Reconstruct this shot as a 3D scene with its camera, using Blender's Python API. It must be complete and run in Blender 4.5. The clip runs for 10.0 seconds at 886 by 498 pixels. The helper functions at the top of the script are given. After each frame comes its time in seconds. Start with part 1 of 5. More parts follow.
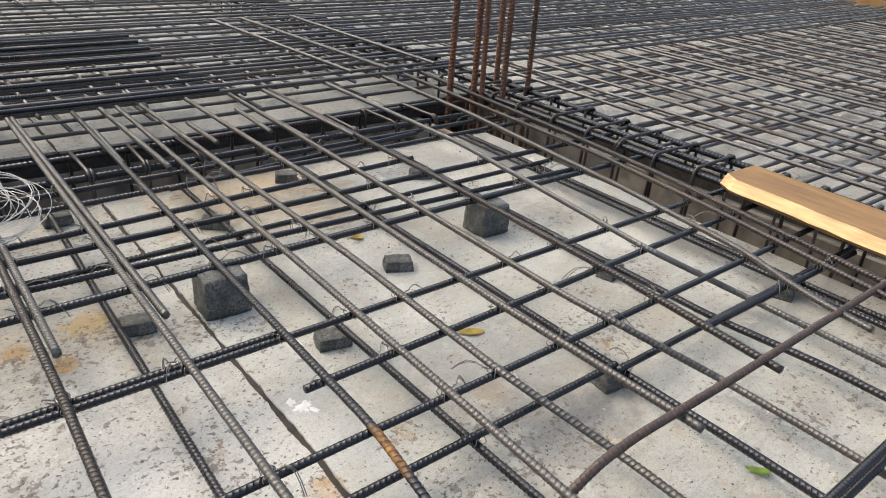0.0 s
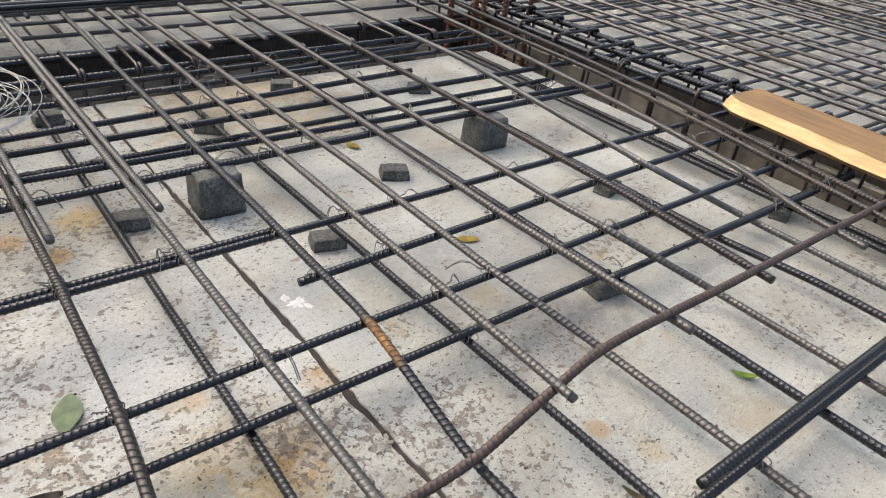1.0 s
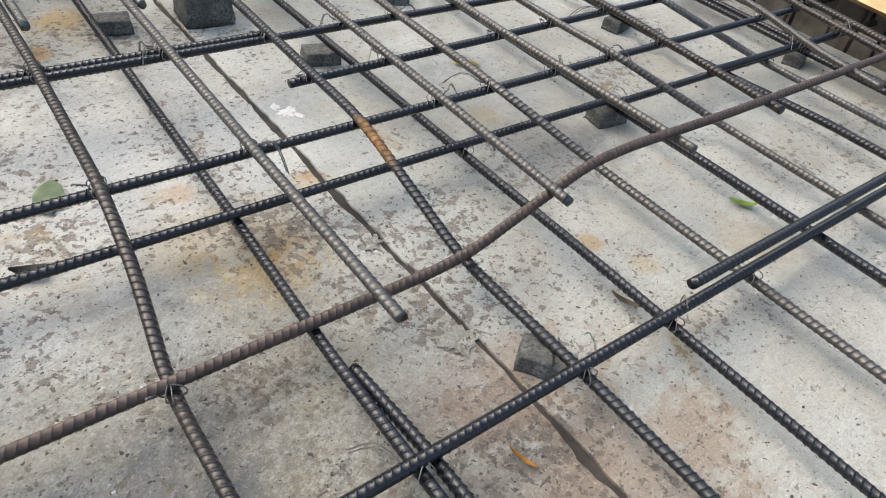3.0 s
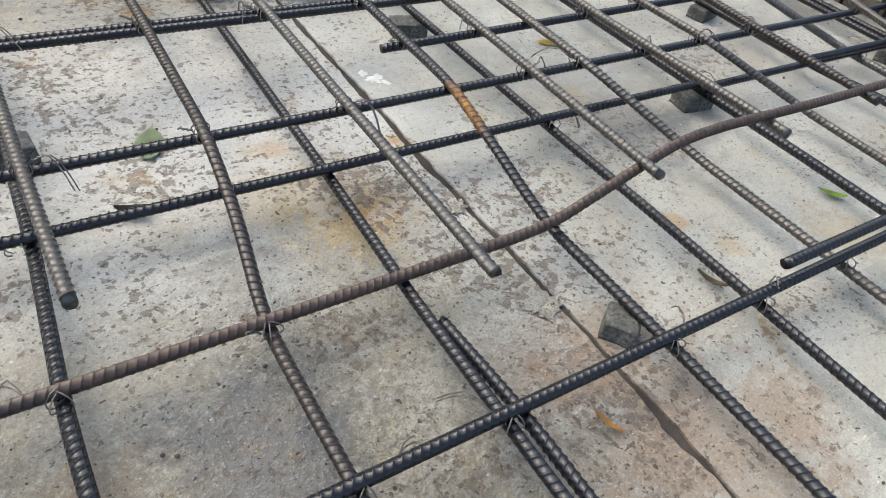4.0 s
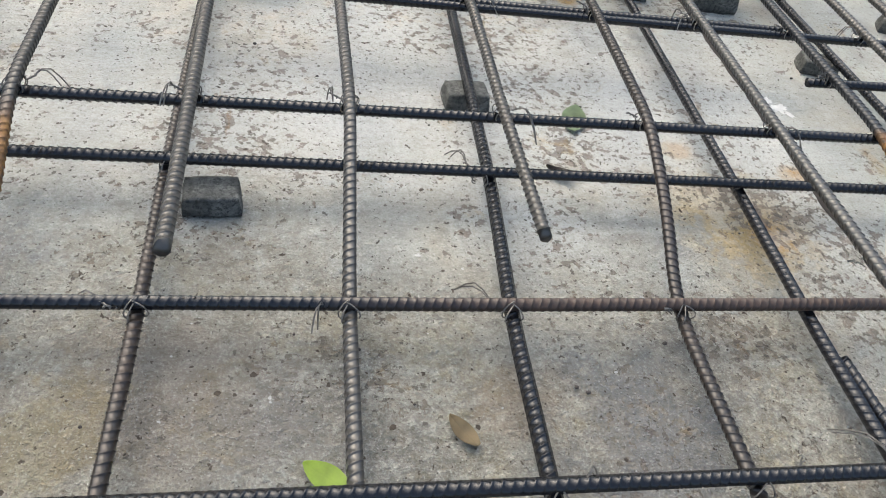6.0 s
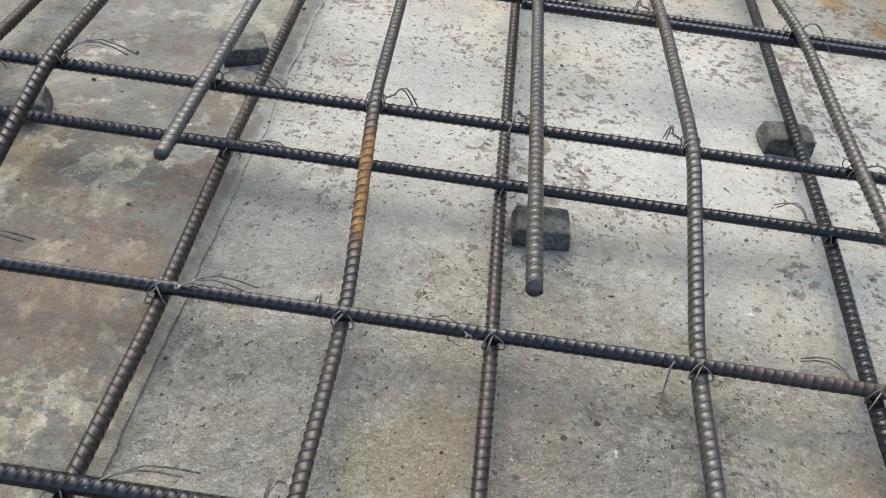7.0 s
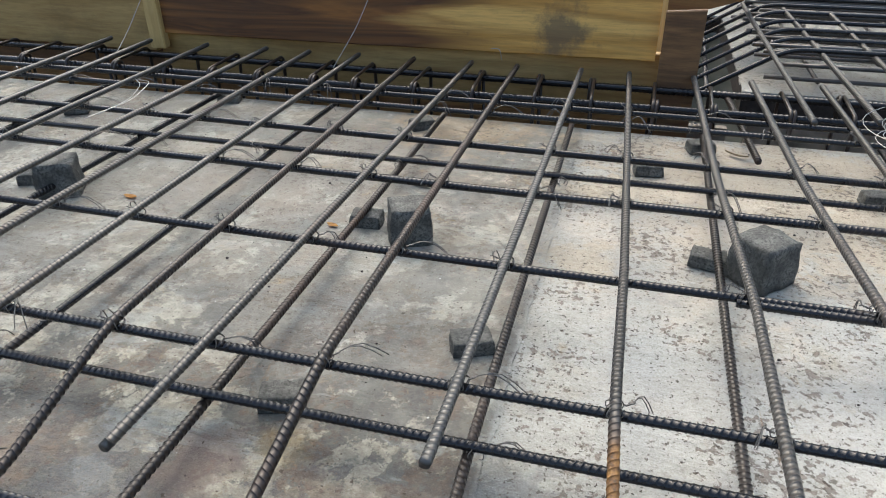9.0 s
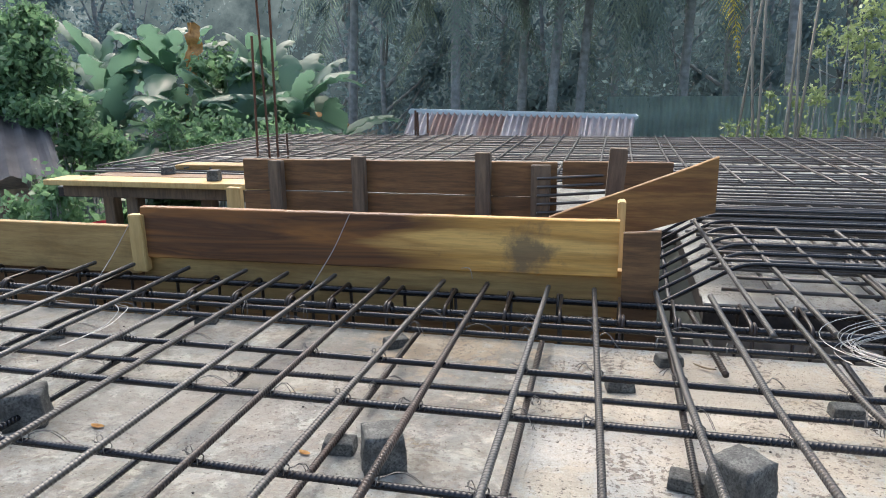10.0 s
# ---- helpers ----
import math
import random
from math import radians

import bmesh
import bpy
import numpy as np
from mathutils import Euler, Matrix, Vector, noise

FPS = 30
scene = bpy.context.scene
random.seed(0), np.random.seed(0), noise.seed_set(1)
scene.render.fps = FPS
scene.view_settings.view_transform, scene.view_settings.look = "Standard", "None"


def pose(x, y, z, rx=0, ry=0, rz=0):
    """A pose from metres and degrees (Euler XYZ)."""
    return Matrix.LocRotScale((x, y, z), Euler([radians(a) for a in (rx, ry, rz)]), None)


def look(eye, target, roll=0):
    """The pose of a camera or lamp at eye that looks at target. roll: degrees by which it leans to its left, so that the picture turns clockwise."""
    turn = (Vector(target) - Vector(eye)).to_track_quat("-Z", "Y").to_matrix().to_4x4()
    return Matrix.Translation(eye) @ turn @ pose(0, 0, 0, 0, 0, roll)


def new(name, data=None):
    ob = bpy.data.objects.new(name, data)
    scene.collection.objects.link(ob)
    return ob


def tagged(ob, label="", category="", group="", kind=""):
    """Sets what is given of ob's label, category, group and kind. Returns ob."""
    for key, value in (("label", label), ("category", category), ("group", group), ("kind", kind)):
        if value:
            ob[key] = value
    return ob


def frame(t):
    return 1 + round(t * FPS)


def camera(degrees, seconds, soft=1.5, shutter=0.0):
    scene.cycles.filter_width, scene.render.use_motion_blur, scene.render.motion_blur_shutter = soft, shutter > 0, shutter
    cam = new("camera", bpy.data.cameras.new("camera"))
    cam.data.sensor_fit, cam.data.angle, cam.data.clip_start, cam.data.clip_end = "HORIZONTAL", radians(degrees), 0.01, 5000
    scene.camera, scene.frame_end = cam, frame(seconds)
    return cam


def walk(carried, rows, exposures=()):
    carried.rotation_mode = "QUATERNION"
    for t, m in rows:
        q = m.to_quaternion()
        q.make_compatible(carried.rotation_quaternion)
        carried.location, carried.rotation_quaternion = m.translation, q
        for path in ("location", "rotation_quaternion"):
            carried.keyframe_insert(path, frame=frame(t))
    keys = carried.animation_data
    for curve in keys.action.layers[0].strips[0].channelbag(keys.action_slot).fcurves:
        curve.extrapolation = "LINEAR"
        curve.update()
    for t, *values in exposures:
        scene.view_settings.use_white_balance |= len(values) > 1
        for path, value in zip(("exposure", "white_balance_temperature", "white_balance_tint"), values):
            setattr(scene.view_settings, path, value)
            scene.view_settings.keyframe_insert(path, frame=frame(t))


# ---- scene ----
PATH = [
    (0, (0.6161, -0.0165, 0.6677), (1.1953, 0.6620, 0.2159), 4.387),
    (0.5, (0.6065, -0.0216, 0.6429), (1.1724, 0.6453, 0.1583), 5.224),
    (1, (0.6039, -0.0332, 0.6183), (1.1682, 0.6030, 0.0921), 6.601),
    (1.5, (0.6121, -0.0372, 0.5923), (1.1757, 0.5770, 0.0400), 7.456),
    (2, (0.6132, -0.0560, 0.5570), (1.1674, 0.5173, -0.0465), 8.800),
    (2.5, (0.6101, -0.0620, 0.5346), (1.1517, 0.4820, -0.1062), 9.501),
    (2.7, (0.6040, -0.0685, 0.5330), (1.1379, 0.4774, -0.1127), 9.683),
    (3.8, (0.5549, -0.0690, 0.4920), (1.0448, 0.4961, -0.1718), 11.241),
    (4, (0.5436, -0.0684, 0.4929), (1.0166, 0.5143, -0.1680), 10.792),
    (4.5, (0.5106, -0.0734, 0.4874), (0.9344, 0.5390, -0.1800), 11.378),
    (5, (0.4576, -0.0724, 0.4794), (0.7999, 0.5813, -0.1956), 11.153),
    (5.2, (0.4305, -0.0700, 0.4870), (0.7276, 0.5977, -0.1956), 10.362),
    (6.3, (0.3074, -0.0584, 0.4900), (0.4493, 0.6250, -0.2262), 11.745),
    (6.5, (0.2709, -0.0459, 0.4844), (0.3656, 0.6343, -0.2425), 9.903),
    (7, (0.1814, -0.0231, 0.4902), (0.1679, 0.6560, -0.2437), 7.520),
    (7.5, (0.0821, -0.0010, 0.4897), (-0.0519, 0.6861, -0.2244), 3.607),
    (8, (0.0567, -0.0102, 0.5316), (-0.1613, 0.7016, -0.1361), -0.385),
    (8.5, (0.0706, -0.0216, 0.5523), (-0.1595, 0.7405, -0.0529), -0.963),
    (9, (0.0703, -0.0261, 0.5689), (-0.1651, 0.8094, 0.0723), -0.360),
    (9.5, (0.0754, -0.0308, 0.6024), (-0.1626, 0.8740, 0.2494), 0.476),
    (10, (0.0790, -0.0306, 0.6102), (-0.1493, 0.9135, 0.3726), -0.785),
]
cam = camera(63.59, 10.0, soft=1.0, shutter=0.0)
walk(cam, [(t, look(e, g, r)) for t, e, g, r in PATH], exposures=[(0.0, 1.24, 6900, 10), (2.0, 1.2, 6650, 9), (5.0, 1.18, 6500, 7), (8.5, 1.16, 6500, 6), (9.4, 1.25, 6400, 8), (10.0, 1.44, 6400, 10)])

# ---- sky and sun: bright overcast morning ----
world = bpy.data.worlds.new("sky")
scene.world = world
world.use_nodes = True
wn = world.node_tree
sky = wn.nodes.new("ShaderNodeTexSky")
sky.sky_type = "NISHITA"
sky.sun_disc = False
sky.sun_elevation, sky.sun_rotation = radians(48), radians(-25)
sky.air_density, sky.dust_density, sky.ozone_density = 1.0, 4.0, 1.0
wn.links.new(sky.outputs[0], wn.nodes["Background"].inputs[0])
wn.nodes["Background"].inputs[1].default_value = 0.15
sun = new("sun", bpy.data.lights.new("sun", "SUN"))
sun.data.energy, sun.data.angle, sun.data.color = 0.95, radians(95), (0.97, 0.985, 0.88)
sun.matrix_world = look((-1.2, 4, 5.2), (0, 0, 0))


# ---- materials ----
def mat(name):
    m = bpy.data.materials.new(name)
    m.use_nodes = True
    return m, m.node_tree, m.node_tree.nodes["Principled BSDF"]


def plain(name, col, rough=0.6, metal=0.0, var=0.25, scale=30.0, bump=0.2, random_tint=0.0):
    m, nt, b = mat(name)
    tc = nt.nodes.new("ShaderNodeTexCoord")
    n = nt.nodes.new("ShaderNodeTexNoise")
    n.inputs["Scale"].default_value, n.inputs["Detail"].default_value = scale, 8
    nt.links.new(tc.outputs["Object"], n.inputs["Vector"])
    r = nt.nodes.new("ShaderNodeValToRGB")
    r.color_ramp.elements[0].position, r.color_ramp.elements[1].position = 0.3, 0.7
    r.color_ramp.elements[0].color = (*[c * (1 - var) for c in col], 1)
    r.color_ramp.elements[1].color = (*[min(1, c * (1 + var)) for c in col], 1)
    nt.links.new(n.outputs[0], r.inputs[0])
    nt.links.new(r.outputs[0], b.inputs["Base Color"])
    b.inputs["Roughness"].default_value, b.inputs["Metallic"].default_value = rough, metal
    bp = nt.nodes.new("ShaderNodeBump")
    bp.inputs["Strength"].default_value, bp.inputs["Distance"].default_value = bump, 0.002
    nt.links.new(n.outputs[0], bp.inputs["Height"])
    nt.links.new(bp.outputs[0], b.inputs["Normal"])
    return m


def nodes(m):
    nt = m.node_tree
    return nt, nt.nodes, nt.links


def ramp(nt, fac, stops):
    r = nt.nodes.new("ShaderNodeValToRGB")
    while len(r.color_ramp.elements) < len(stops):
        r.color_ramp.elements.new(0.5)
    for e, (p, c) in zip(r.color_ramp.elements, stops):
        e.position, e.color = p, (*c, 1) if len(c) == 3 else c
    nt.links.new(fac, r.inputs[0])
    return r.outputs[0]


def tex_noise(nt, vec, scale, detail=6, rough=0.6, dist=0.0):
    n = nt.nodes.new("ShaderNodeTexNoise")
    for key, v in (("Scale", scale), ("Detail", detail), ("Roughness", rough), ("Distortion", dist)):
        n.inputs[key].default_value = v
    nt.links.new(vec, n.inputs["Vector"])
    return n.outputs[0]


def mixc(nt, fac, a, b, blend="MIX"):
    m = nt.nodes.new("ShaderNodeMix")
    m.data_type, m.blend_type = "RGBA", blend
    for sock, v in ((m.inputs["Factor"], fac), (m.inputs["A"], a), (m.inputs["B"], b)):
        if isinstance(v, (int, float)):
            sock.default_value = v
        elif isinstance(v, tuple):
            sock.default_value = (*v, 1)
        else:
            nt.links.new(v, sock)
    return m.outputs["Result"]


def math_node(nt, op, a, b=0.0, clamp=False):
    m = nt.nodes.new("ShaderNodeMath")
    m.operation, m.use_clamp = op, clamp
    for sock, v in ((m.inputs[0], a), (m.inputs[1], b)):
        if isinstance(v, (int, float)):
            sock.default_value = v
        else:
            nt.links.new(v, sock)
    return m.outputs[0]


def bump_to(nt, b, height, strength, distance):
    bp = nt.nodes.new("ShaderNodeBump")
    bp.inputs["Strength"].default_value, bp.inputs["Distance"].default_value = strength, distance
    nt.links.new(height, bp.inputs["Height"])
    nt.links.new(bp.outputs[0], b.inputs["Normal"])


def steel(name, tone, rust=0.25, band=None, metal=0.75, rough=0.44, brown_from=None):
    """Mill-scaled bar steel, browned by rust; band: y from and to of a stretch that is rusted through."""
    m, nt, b = mat(name)
    tc = nt.nodes.new("ShaderNodeTexCoord")
    info = nt.nodes.new("ShaderNodeObjectInfo")
    vec = tc.outputs["Object"]
    tint = mixc(nt, info.outputs["Random"], tone, tuple(c * k for c, k in zip(tone, (0.85, 0.78, 0.72))))
    grain = tex_noise(nt, vec, 180, 5)
    base = mixc(nt, math_node(nt, "MULTIPLY", grain, 0.7), tint, tuple(c * 0.45 for c in tone))
    big = tex_noise(nt, vec, 3.2, 8, 0.65)
    mask = ramp(nt, big, [(0.62 - rust * 0.5, (0, 0, 0)), (0.80 - rust * 0.4, (1, 1, 1))])
    mask = math_node(nt, "MULTIPLY", mask, math_node(nt, "ADD", 0.25, math_node(nt, "MULTIPLY", info.outputs["Random"], 0.75)))
    if band:
        sep = nt.nodes.new("ShaderNodeSeparateXYZ")
        nt.links.new(vec, sep.inputs[0])
        mid, half = (band[0] + band[1]) / 2, (band[1] - band[0]) / 2
        d = math_node(nt, "ABSOLUTE", math_node(nt, "SUBTRACT", sep.outputs[1], mid))
        d = math_node(nt, "ADD", d, math_node(nt, "MULTIPLY", math_node(nt, "SUBTRACT", tex_noise(nt, vec, 60, 4), 0.5), 0.05))
        bandmask = ramp(nt, math_node(nt, "DIVIDE", d, half), [(0.55, (1, 1, 1)), (1.0, (0, 0, 0))])
        mask = math_node(nt, "MAXIMUM", mask, bandmask)
    if brown_from is not None:
        sep = nt.nodes.new("ShaderNodeSeparateXYZ")
        nt.links.new(vec, sep.inputs[0])
        mask = math_node(nt, "MAXIMUM", mask, math_node(nt, "MULTIPLY", ramp(nt, sep.outputs[0], [(brown_from, (0, 0, 0)), (brown_from + 0.2, (1, 1, 1))]), math_node(nt, "ADD", grain, 0.25)))
    rustcol = ramp(nt, tex_noise(nt, vec, 120, 5), [(0.3, (0.036, 0.022, 0.016)), (0.6, (0.08, 0.046, 0.03)), (0.8, (0.14, 0.078, 0.045))])
    if band:
        rustcol = mixc(nt, bandmask, rustcol, ramp(nt, tex_noise(nt, vec, 120, 5), [(0.36, (0.05, 0.028, 0.014)), (0.5, (0.15, 0.07, 0.02)), (0.66, (0.28, 0.14, 0.035))]))
    nt.links.new(mixc(nt, mask, base, rustcol), b.inputs["Base Color"])
    nt.links.new(math_node(nt, "MULTIPLY", math_node(nt, "SUBTRACT", 1.0, math_node(nt, "MULTIPLY", mask, 0.8)), metal), b.inputs["Metallic"])
    nt.links.new(math_node(nt, "ADD", rough, math_node(nt, "MULTIPLY", mask, 0.35)), b.inputs["Roughness"])
    b.inputs["Specular IOR Level"].default_value = 0.5
    bump_to(nt, b, grain, 0.25, 0.0006)
    return m


STEEL = steel("mill_steel", (0.018, 0.019, 0.023), 0.08, metal=0.3, rough=0.27)
BROWN_STEEL = steel("browned_steel", (0.036, 0.03, 0.027), 0.3, metal=0.3, rough=0.3)
LONG_STEEL = steel("grey_long_bar_steel", (0.115, 0.112, 0.107), 0.16, metal=0.55, rough=0.36)
BAND_STEEL = steel("steel_rusted_at_bend", (0.05, 0.046, 0.042), 0.2, (0.36, 0.515), metal=0.3, rough=0.34)
SPOT_STEEL = steel("dark_steel_rusted_at_knot", (0.026, 0.027, 0.03), 0.12, (0.45, 0.545), metal=0.35, rough=0.34)
CRANK_STEEL = steel("blue_black_steel_browned_at_one_end", (0.018, 0.019, 0.023), 0.08, metal=0.3, rough=0.25, brown_from=0.35)
RUST_STEEL = steel("rusty_column_steel", (0.2, 0.085, 0.045), 0.6, metal=0.3, rough=0.6)
FAR_STEEL = steel("dull_mat_steel", (0.115, 0.109, 0.105), 0.2, metal=0.5, rough=0.36)
WIRE = plain("tie_wire_steel", (0.13, 0.12, 0.108), 0.5, 0.5, 0.5, 200, 0.0)
BRIGHT_WIRE = plain("galvanised_wire", (0.33, 0.33, 0.32), 0.4, 0.8, 0.2, 80, 0.0)


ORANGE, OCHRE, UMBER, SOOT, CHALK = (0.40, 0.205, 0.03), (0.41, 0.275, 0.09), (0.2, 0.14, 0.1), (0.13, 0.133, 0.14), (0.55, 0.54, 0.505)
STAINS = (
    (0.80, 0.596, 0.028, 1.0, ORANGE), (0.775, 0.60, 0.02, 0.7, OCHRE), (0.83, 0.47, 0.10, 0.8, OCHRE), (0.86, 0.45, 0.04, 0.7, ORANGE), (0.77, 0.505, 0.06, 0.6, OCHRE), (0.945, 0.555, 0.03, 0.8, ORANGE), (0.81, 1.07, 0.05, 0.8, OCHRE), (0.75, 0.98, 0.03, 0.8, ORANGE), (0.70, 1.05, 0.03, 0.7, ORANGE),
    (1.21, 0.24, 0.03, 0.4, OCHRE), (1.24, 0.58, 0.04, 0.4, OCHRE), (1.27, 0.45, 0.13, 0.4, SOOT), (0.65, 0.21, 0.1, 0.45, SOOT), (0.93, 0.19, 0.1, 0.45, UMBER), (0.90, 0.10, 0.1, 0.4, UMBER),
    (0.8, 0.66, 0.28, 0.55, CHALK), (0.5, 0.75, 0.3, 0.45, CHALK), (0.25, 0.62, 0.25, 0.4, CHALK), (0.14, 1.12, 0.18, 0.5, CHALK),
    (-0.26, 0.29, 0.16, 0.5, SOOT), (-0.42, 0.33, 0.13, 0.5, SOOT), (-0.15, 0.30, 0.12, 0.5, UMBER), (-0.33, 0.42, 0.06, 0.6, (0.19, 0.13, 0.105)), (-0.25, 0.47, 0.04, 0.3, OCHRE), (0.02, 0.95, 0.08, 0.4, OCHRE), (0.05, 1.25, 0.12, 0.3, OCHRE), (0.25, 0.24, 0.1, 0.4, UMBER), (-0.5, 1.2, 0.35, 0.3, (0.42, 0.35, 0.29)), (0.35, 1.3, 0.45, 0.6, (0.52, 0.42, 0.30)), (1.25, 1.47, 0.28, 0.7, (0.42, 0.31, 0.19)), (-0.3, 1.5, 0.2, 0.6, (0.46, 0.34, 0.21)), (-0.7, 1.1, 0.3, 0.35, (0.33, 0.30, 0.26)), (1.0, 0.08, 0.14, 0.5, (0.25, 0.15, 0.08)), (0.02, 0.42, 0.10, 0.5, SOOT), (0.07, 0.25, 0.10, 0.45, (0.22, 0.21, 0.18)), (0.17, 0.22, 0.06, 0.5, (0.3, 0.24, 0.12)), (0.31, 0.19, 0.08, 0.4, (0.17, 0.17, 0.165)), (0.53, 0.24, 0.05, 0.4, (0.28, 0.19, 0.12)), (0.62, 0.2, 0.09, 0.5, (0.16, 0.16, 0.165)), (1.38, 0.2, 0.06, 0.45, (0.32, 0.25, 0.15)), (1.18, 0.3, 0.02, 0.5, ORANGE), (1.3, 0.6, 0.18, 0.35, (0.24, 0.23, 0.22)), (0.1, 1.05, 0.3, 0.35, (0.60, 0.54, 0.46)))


def sheet_material():
    """Steel formwork sheet under a dried slurry film: soft tone, brown flecks with sharp edges, smears, rust stains and damp gloss."""
    m, nt, b = mat("slurry_stained_sheet")
    tc = nt.nodes.new("ShaderNodeTexCoord")
    info = nt.nodes.new("ShaderNodeObjectInfo")
    vec = tc.outputs["Object"]
    sep = nt.nodes.new("ShaderNodeSeparateXYZ")
    nt.links.new(vec, sep.inputs[0])
    X, Y = sep.outputs[0], sep.outputs[1]

    def mul(p, q):
        return math_node(nt, "MULTIPLY", p, q)

    def add(p, q):
        return math_node(nt, "ADD", p, q)

    def mask(n, lo, hi):
        return ramp(nt, n, [(lo, (0, 0, 0)), (hi, (1, 1, 1))])

    def stretched(sx, sy, turn, scale, detail, rough, dist=0.0):
        mp = nt.nodes.new("ShaderNodeMapping")
        mp.inputs["Scale"].default_value, mp.inputs["Rotation"].default_value = (sx, sy, 1), (0, 0, turn)
        nt.links.new(vec, mp.inputs["Vector"])
        return tex_noise(nt, mp.outputs[0], scale, detail, rough, dist)

    # the walked-on sheets, the gritty strip towards the slab's edge, the darker outer field
    worn = ramp(nt, add(X, 0.5), [(0.455, (1, 1, 1)), (0.463, (0, 0, 0))])
    worn = mul(worn, ramp(nt, add(Y, mul(tex_noise(nt, vec, 3, 10, 0.68), 0.5)), [(0.75, (1, 1, 1)), (1.0, (0.56, 0.56, 0.56))]))
    near = ramp(nt, add(Y, mul(tex_noise(nt, vec, 4, 10, 0.68), 0.4)), [(0.46, (1, 1, 1)), (0.72, (0, 0, 0))])
    near = mul(near, ramp(nt, X, [(0.8, (1, 1, 1)), (1.0, (0.1, 0.1, 0.1))]))
    edge = mul(near, ramp(nt, X, [(0.45, (1, 1, 1)), (0.85, (0.3, 0.3, 0.3))]))
    right = ramp(nt, mul(X, 0.5), [(0.482, (0, 0, 0)), (0.486, (1, 1, 1))])
    outer = ramp(nt, math_node(nt, "DIVIDE", X, 10.0), [(0.238, (0, 0, 0)), (0.243, (1, 1, 1))])
    slow = tex_noise(nt, vec, 3.6, 9, 0.6, 0.3)
    mid = tex_noise(nt, vec, 12, 11, 0.68, 0.3)
    fine = tex_noise(nt, vec, 130, 5, 0.65)
    grit = tex_noise(nt, vec, 420, 3, 0.7)
    col = ramp(nt, slow, [(0.36, (0.37, 0.352, 0.305)), (0.46, (0.445, 0.43, 0.382)), (0.55, (0.49, 0.478, 0.432)), (0.66, (0.545, 0.54, 0.50))])
    # smears of the float, tan wash, soft grey smudges
    smear = stretched(5, 46, 0.06, 1.0, 7, 0.62, 0.6)
    col = mixc(nt, mul(mask(smear, 0.50, 0.66), 0.28), col, (0.56, 0.55, 0.51))
    col = mixc(nt, mul(mask(stretched(7, 60, -0.05, 1.0, 6, 0.6, 0.5), 0.53, 0.68), 0.3), col, (0.27, 0.25, 0.21))
    col = mixc(nt, mul(mask(tex_noise(nt, vec, 4.3, 10, 0.66, 0.6), 0.52, 0.62), 0.42), col, (0.43, 0.36, 0.26))
    col = mixc(nt, mul(mask(add(tex_noise(nt, vec, 6.5, 9, 0.66, 0.4), mul(near, -0.03)), 0.54, 0.68), 0.6), col, (0.215, 0.215, 0.215))
    # gritty, browner strip
    col = mixc(nt, mul(near, add(0.2, mul(mask(mid, 0.40, 0.62), 0.42))), col, (0.255, 0.215, 0.155))
    col = mixc(nt, mul(edge, add(0.02, mul(mask(stretched(9, 20, 0.1, 1.0, 9, 0.68, 0.5), 0.42, 0.62), 0.5))), col, (0.15, 0.14, 0.115))
    # olive and slate blotches in the strip, crumbled at their rims
    rim = mul(tex_noise(nt, vec, 85, 6, 0.75), 0.35)
    olive = mask(add(mul(tex_noise(nt, vec, 7.5, 11, 0.7, 0.5), 0.65), rim), 0.515, 0.575)
    col = mixc(nt, mul(mul(olive, near), 0.42), col, (0.33, 0.27, 0.145))
    slate = mask(add(mul(stretched(7, 10, 0.4, 1.0, 11, 0.7, 0.6), 0.65), rim), 0.512, 0.552)
    col = mixc(nt, mul(mul(slate, near), 0.42), col, (0.105, 0.107, 0.11))
    crumb = tex_noise(nt, vec, 70, 7, 0.85)
    rough_field = add(mul(near, 0.8), mul(worn, 0.25))
    col = mixc(nt, mul(rough_field, ramp(nt, crumb, [(0.5, (0, 0, 0)), (0.6, (0.75, 0.75, 0.75))])), col, (0.50, 0.47, 0.40))
    col = mixc(nt, mul(rough_field, ramp(nt, crumb, [(0.36, (0.8, 0.8, 0.8)), (0.46, (0, 0, 0))])), col, (0.13, 0.108, 0.08))
    col = mixc(nt, mul(right, 0.4), col, (0.465, 0.465, 0.42))
    col = mixc(nt, mul(mul(right, mask(tex_noise(nt, vec, 5.2, 10, 0.66, 0.6), 0.5, 0.64)), 0.5), col, (0.31, 0.27, 0.215))
    # worn sheets: dark film with torn edges over buff, pale smears
    buff = ramp(nt, add(mul(mid, 0.6), mul(tex_noise(nt, vec, 55, 7, 0.65), 0.4)), [(0.43, (0.125, 0.108, 0.078)), (0.5, (0.265, 0.24, 0.18)), (0.57, (0.44, 0.415, 0.32))])
    col = mixc(nt, mul(worn, 0.72), col, buff)
    film = mask(add(mul(tex_noise(nt, vec, 4.6, 13, 0.7, 0.5), 0.6), mul(tex_noise(nt, vec, 19, 9, 0.74), 0.4)), 0.468, 0.488)
    col = mixc(nt, mul(mul(film, worn), 0.8), col, ramp(nt, tex_noise(nt, vec, 21, 8, 0.65), [(0.4, (0.055, 0.055, 0.057)), (0.62, (0.12, 0.118, 0.113))]))
    # rust that has crept over the worn sheets, frayed into specks
    creep = mask(add(mul(tex_noise(nt, vec, 8.5, 12, 0.72, 0.4), 0.62), mul(tex_noise(nt, vec, 62, 6, 0.75), 0.38)), 0.506, 0.532)
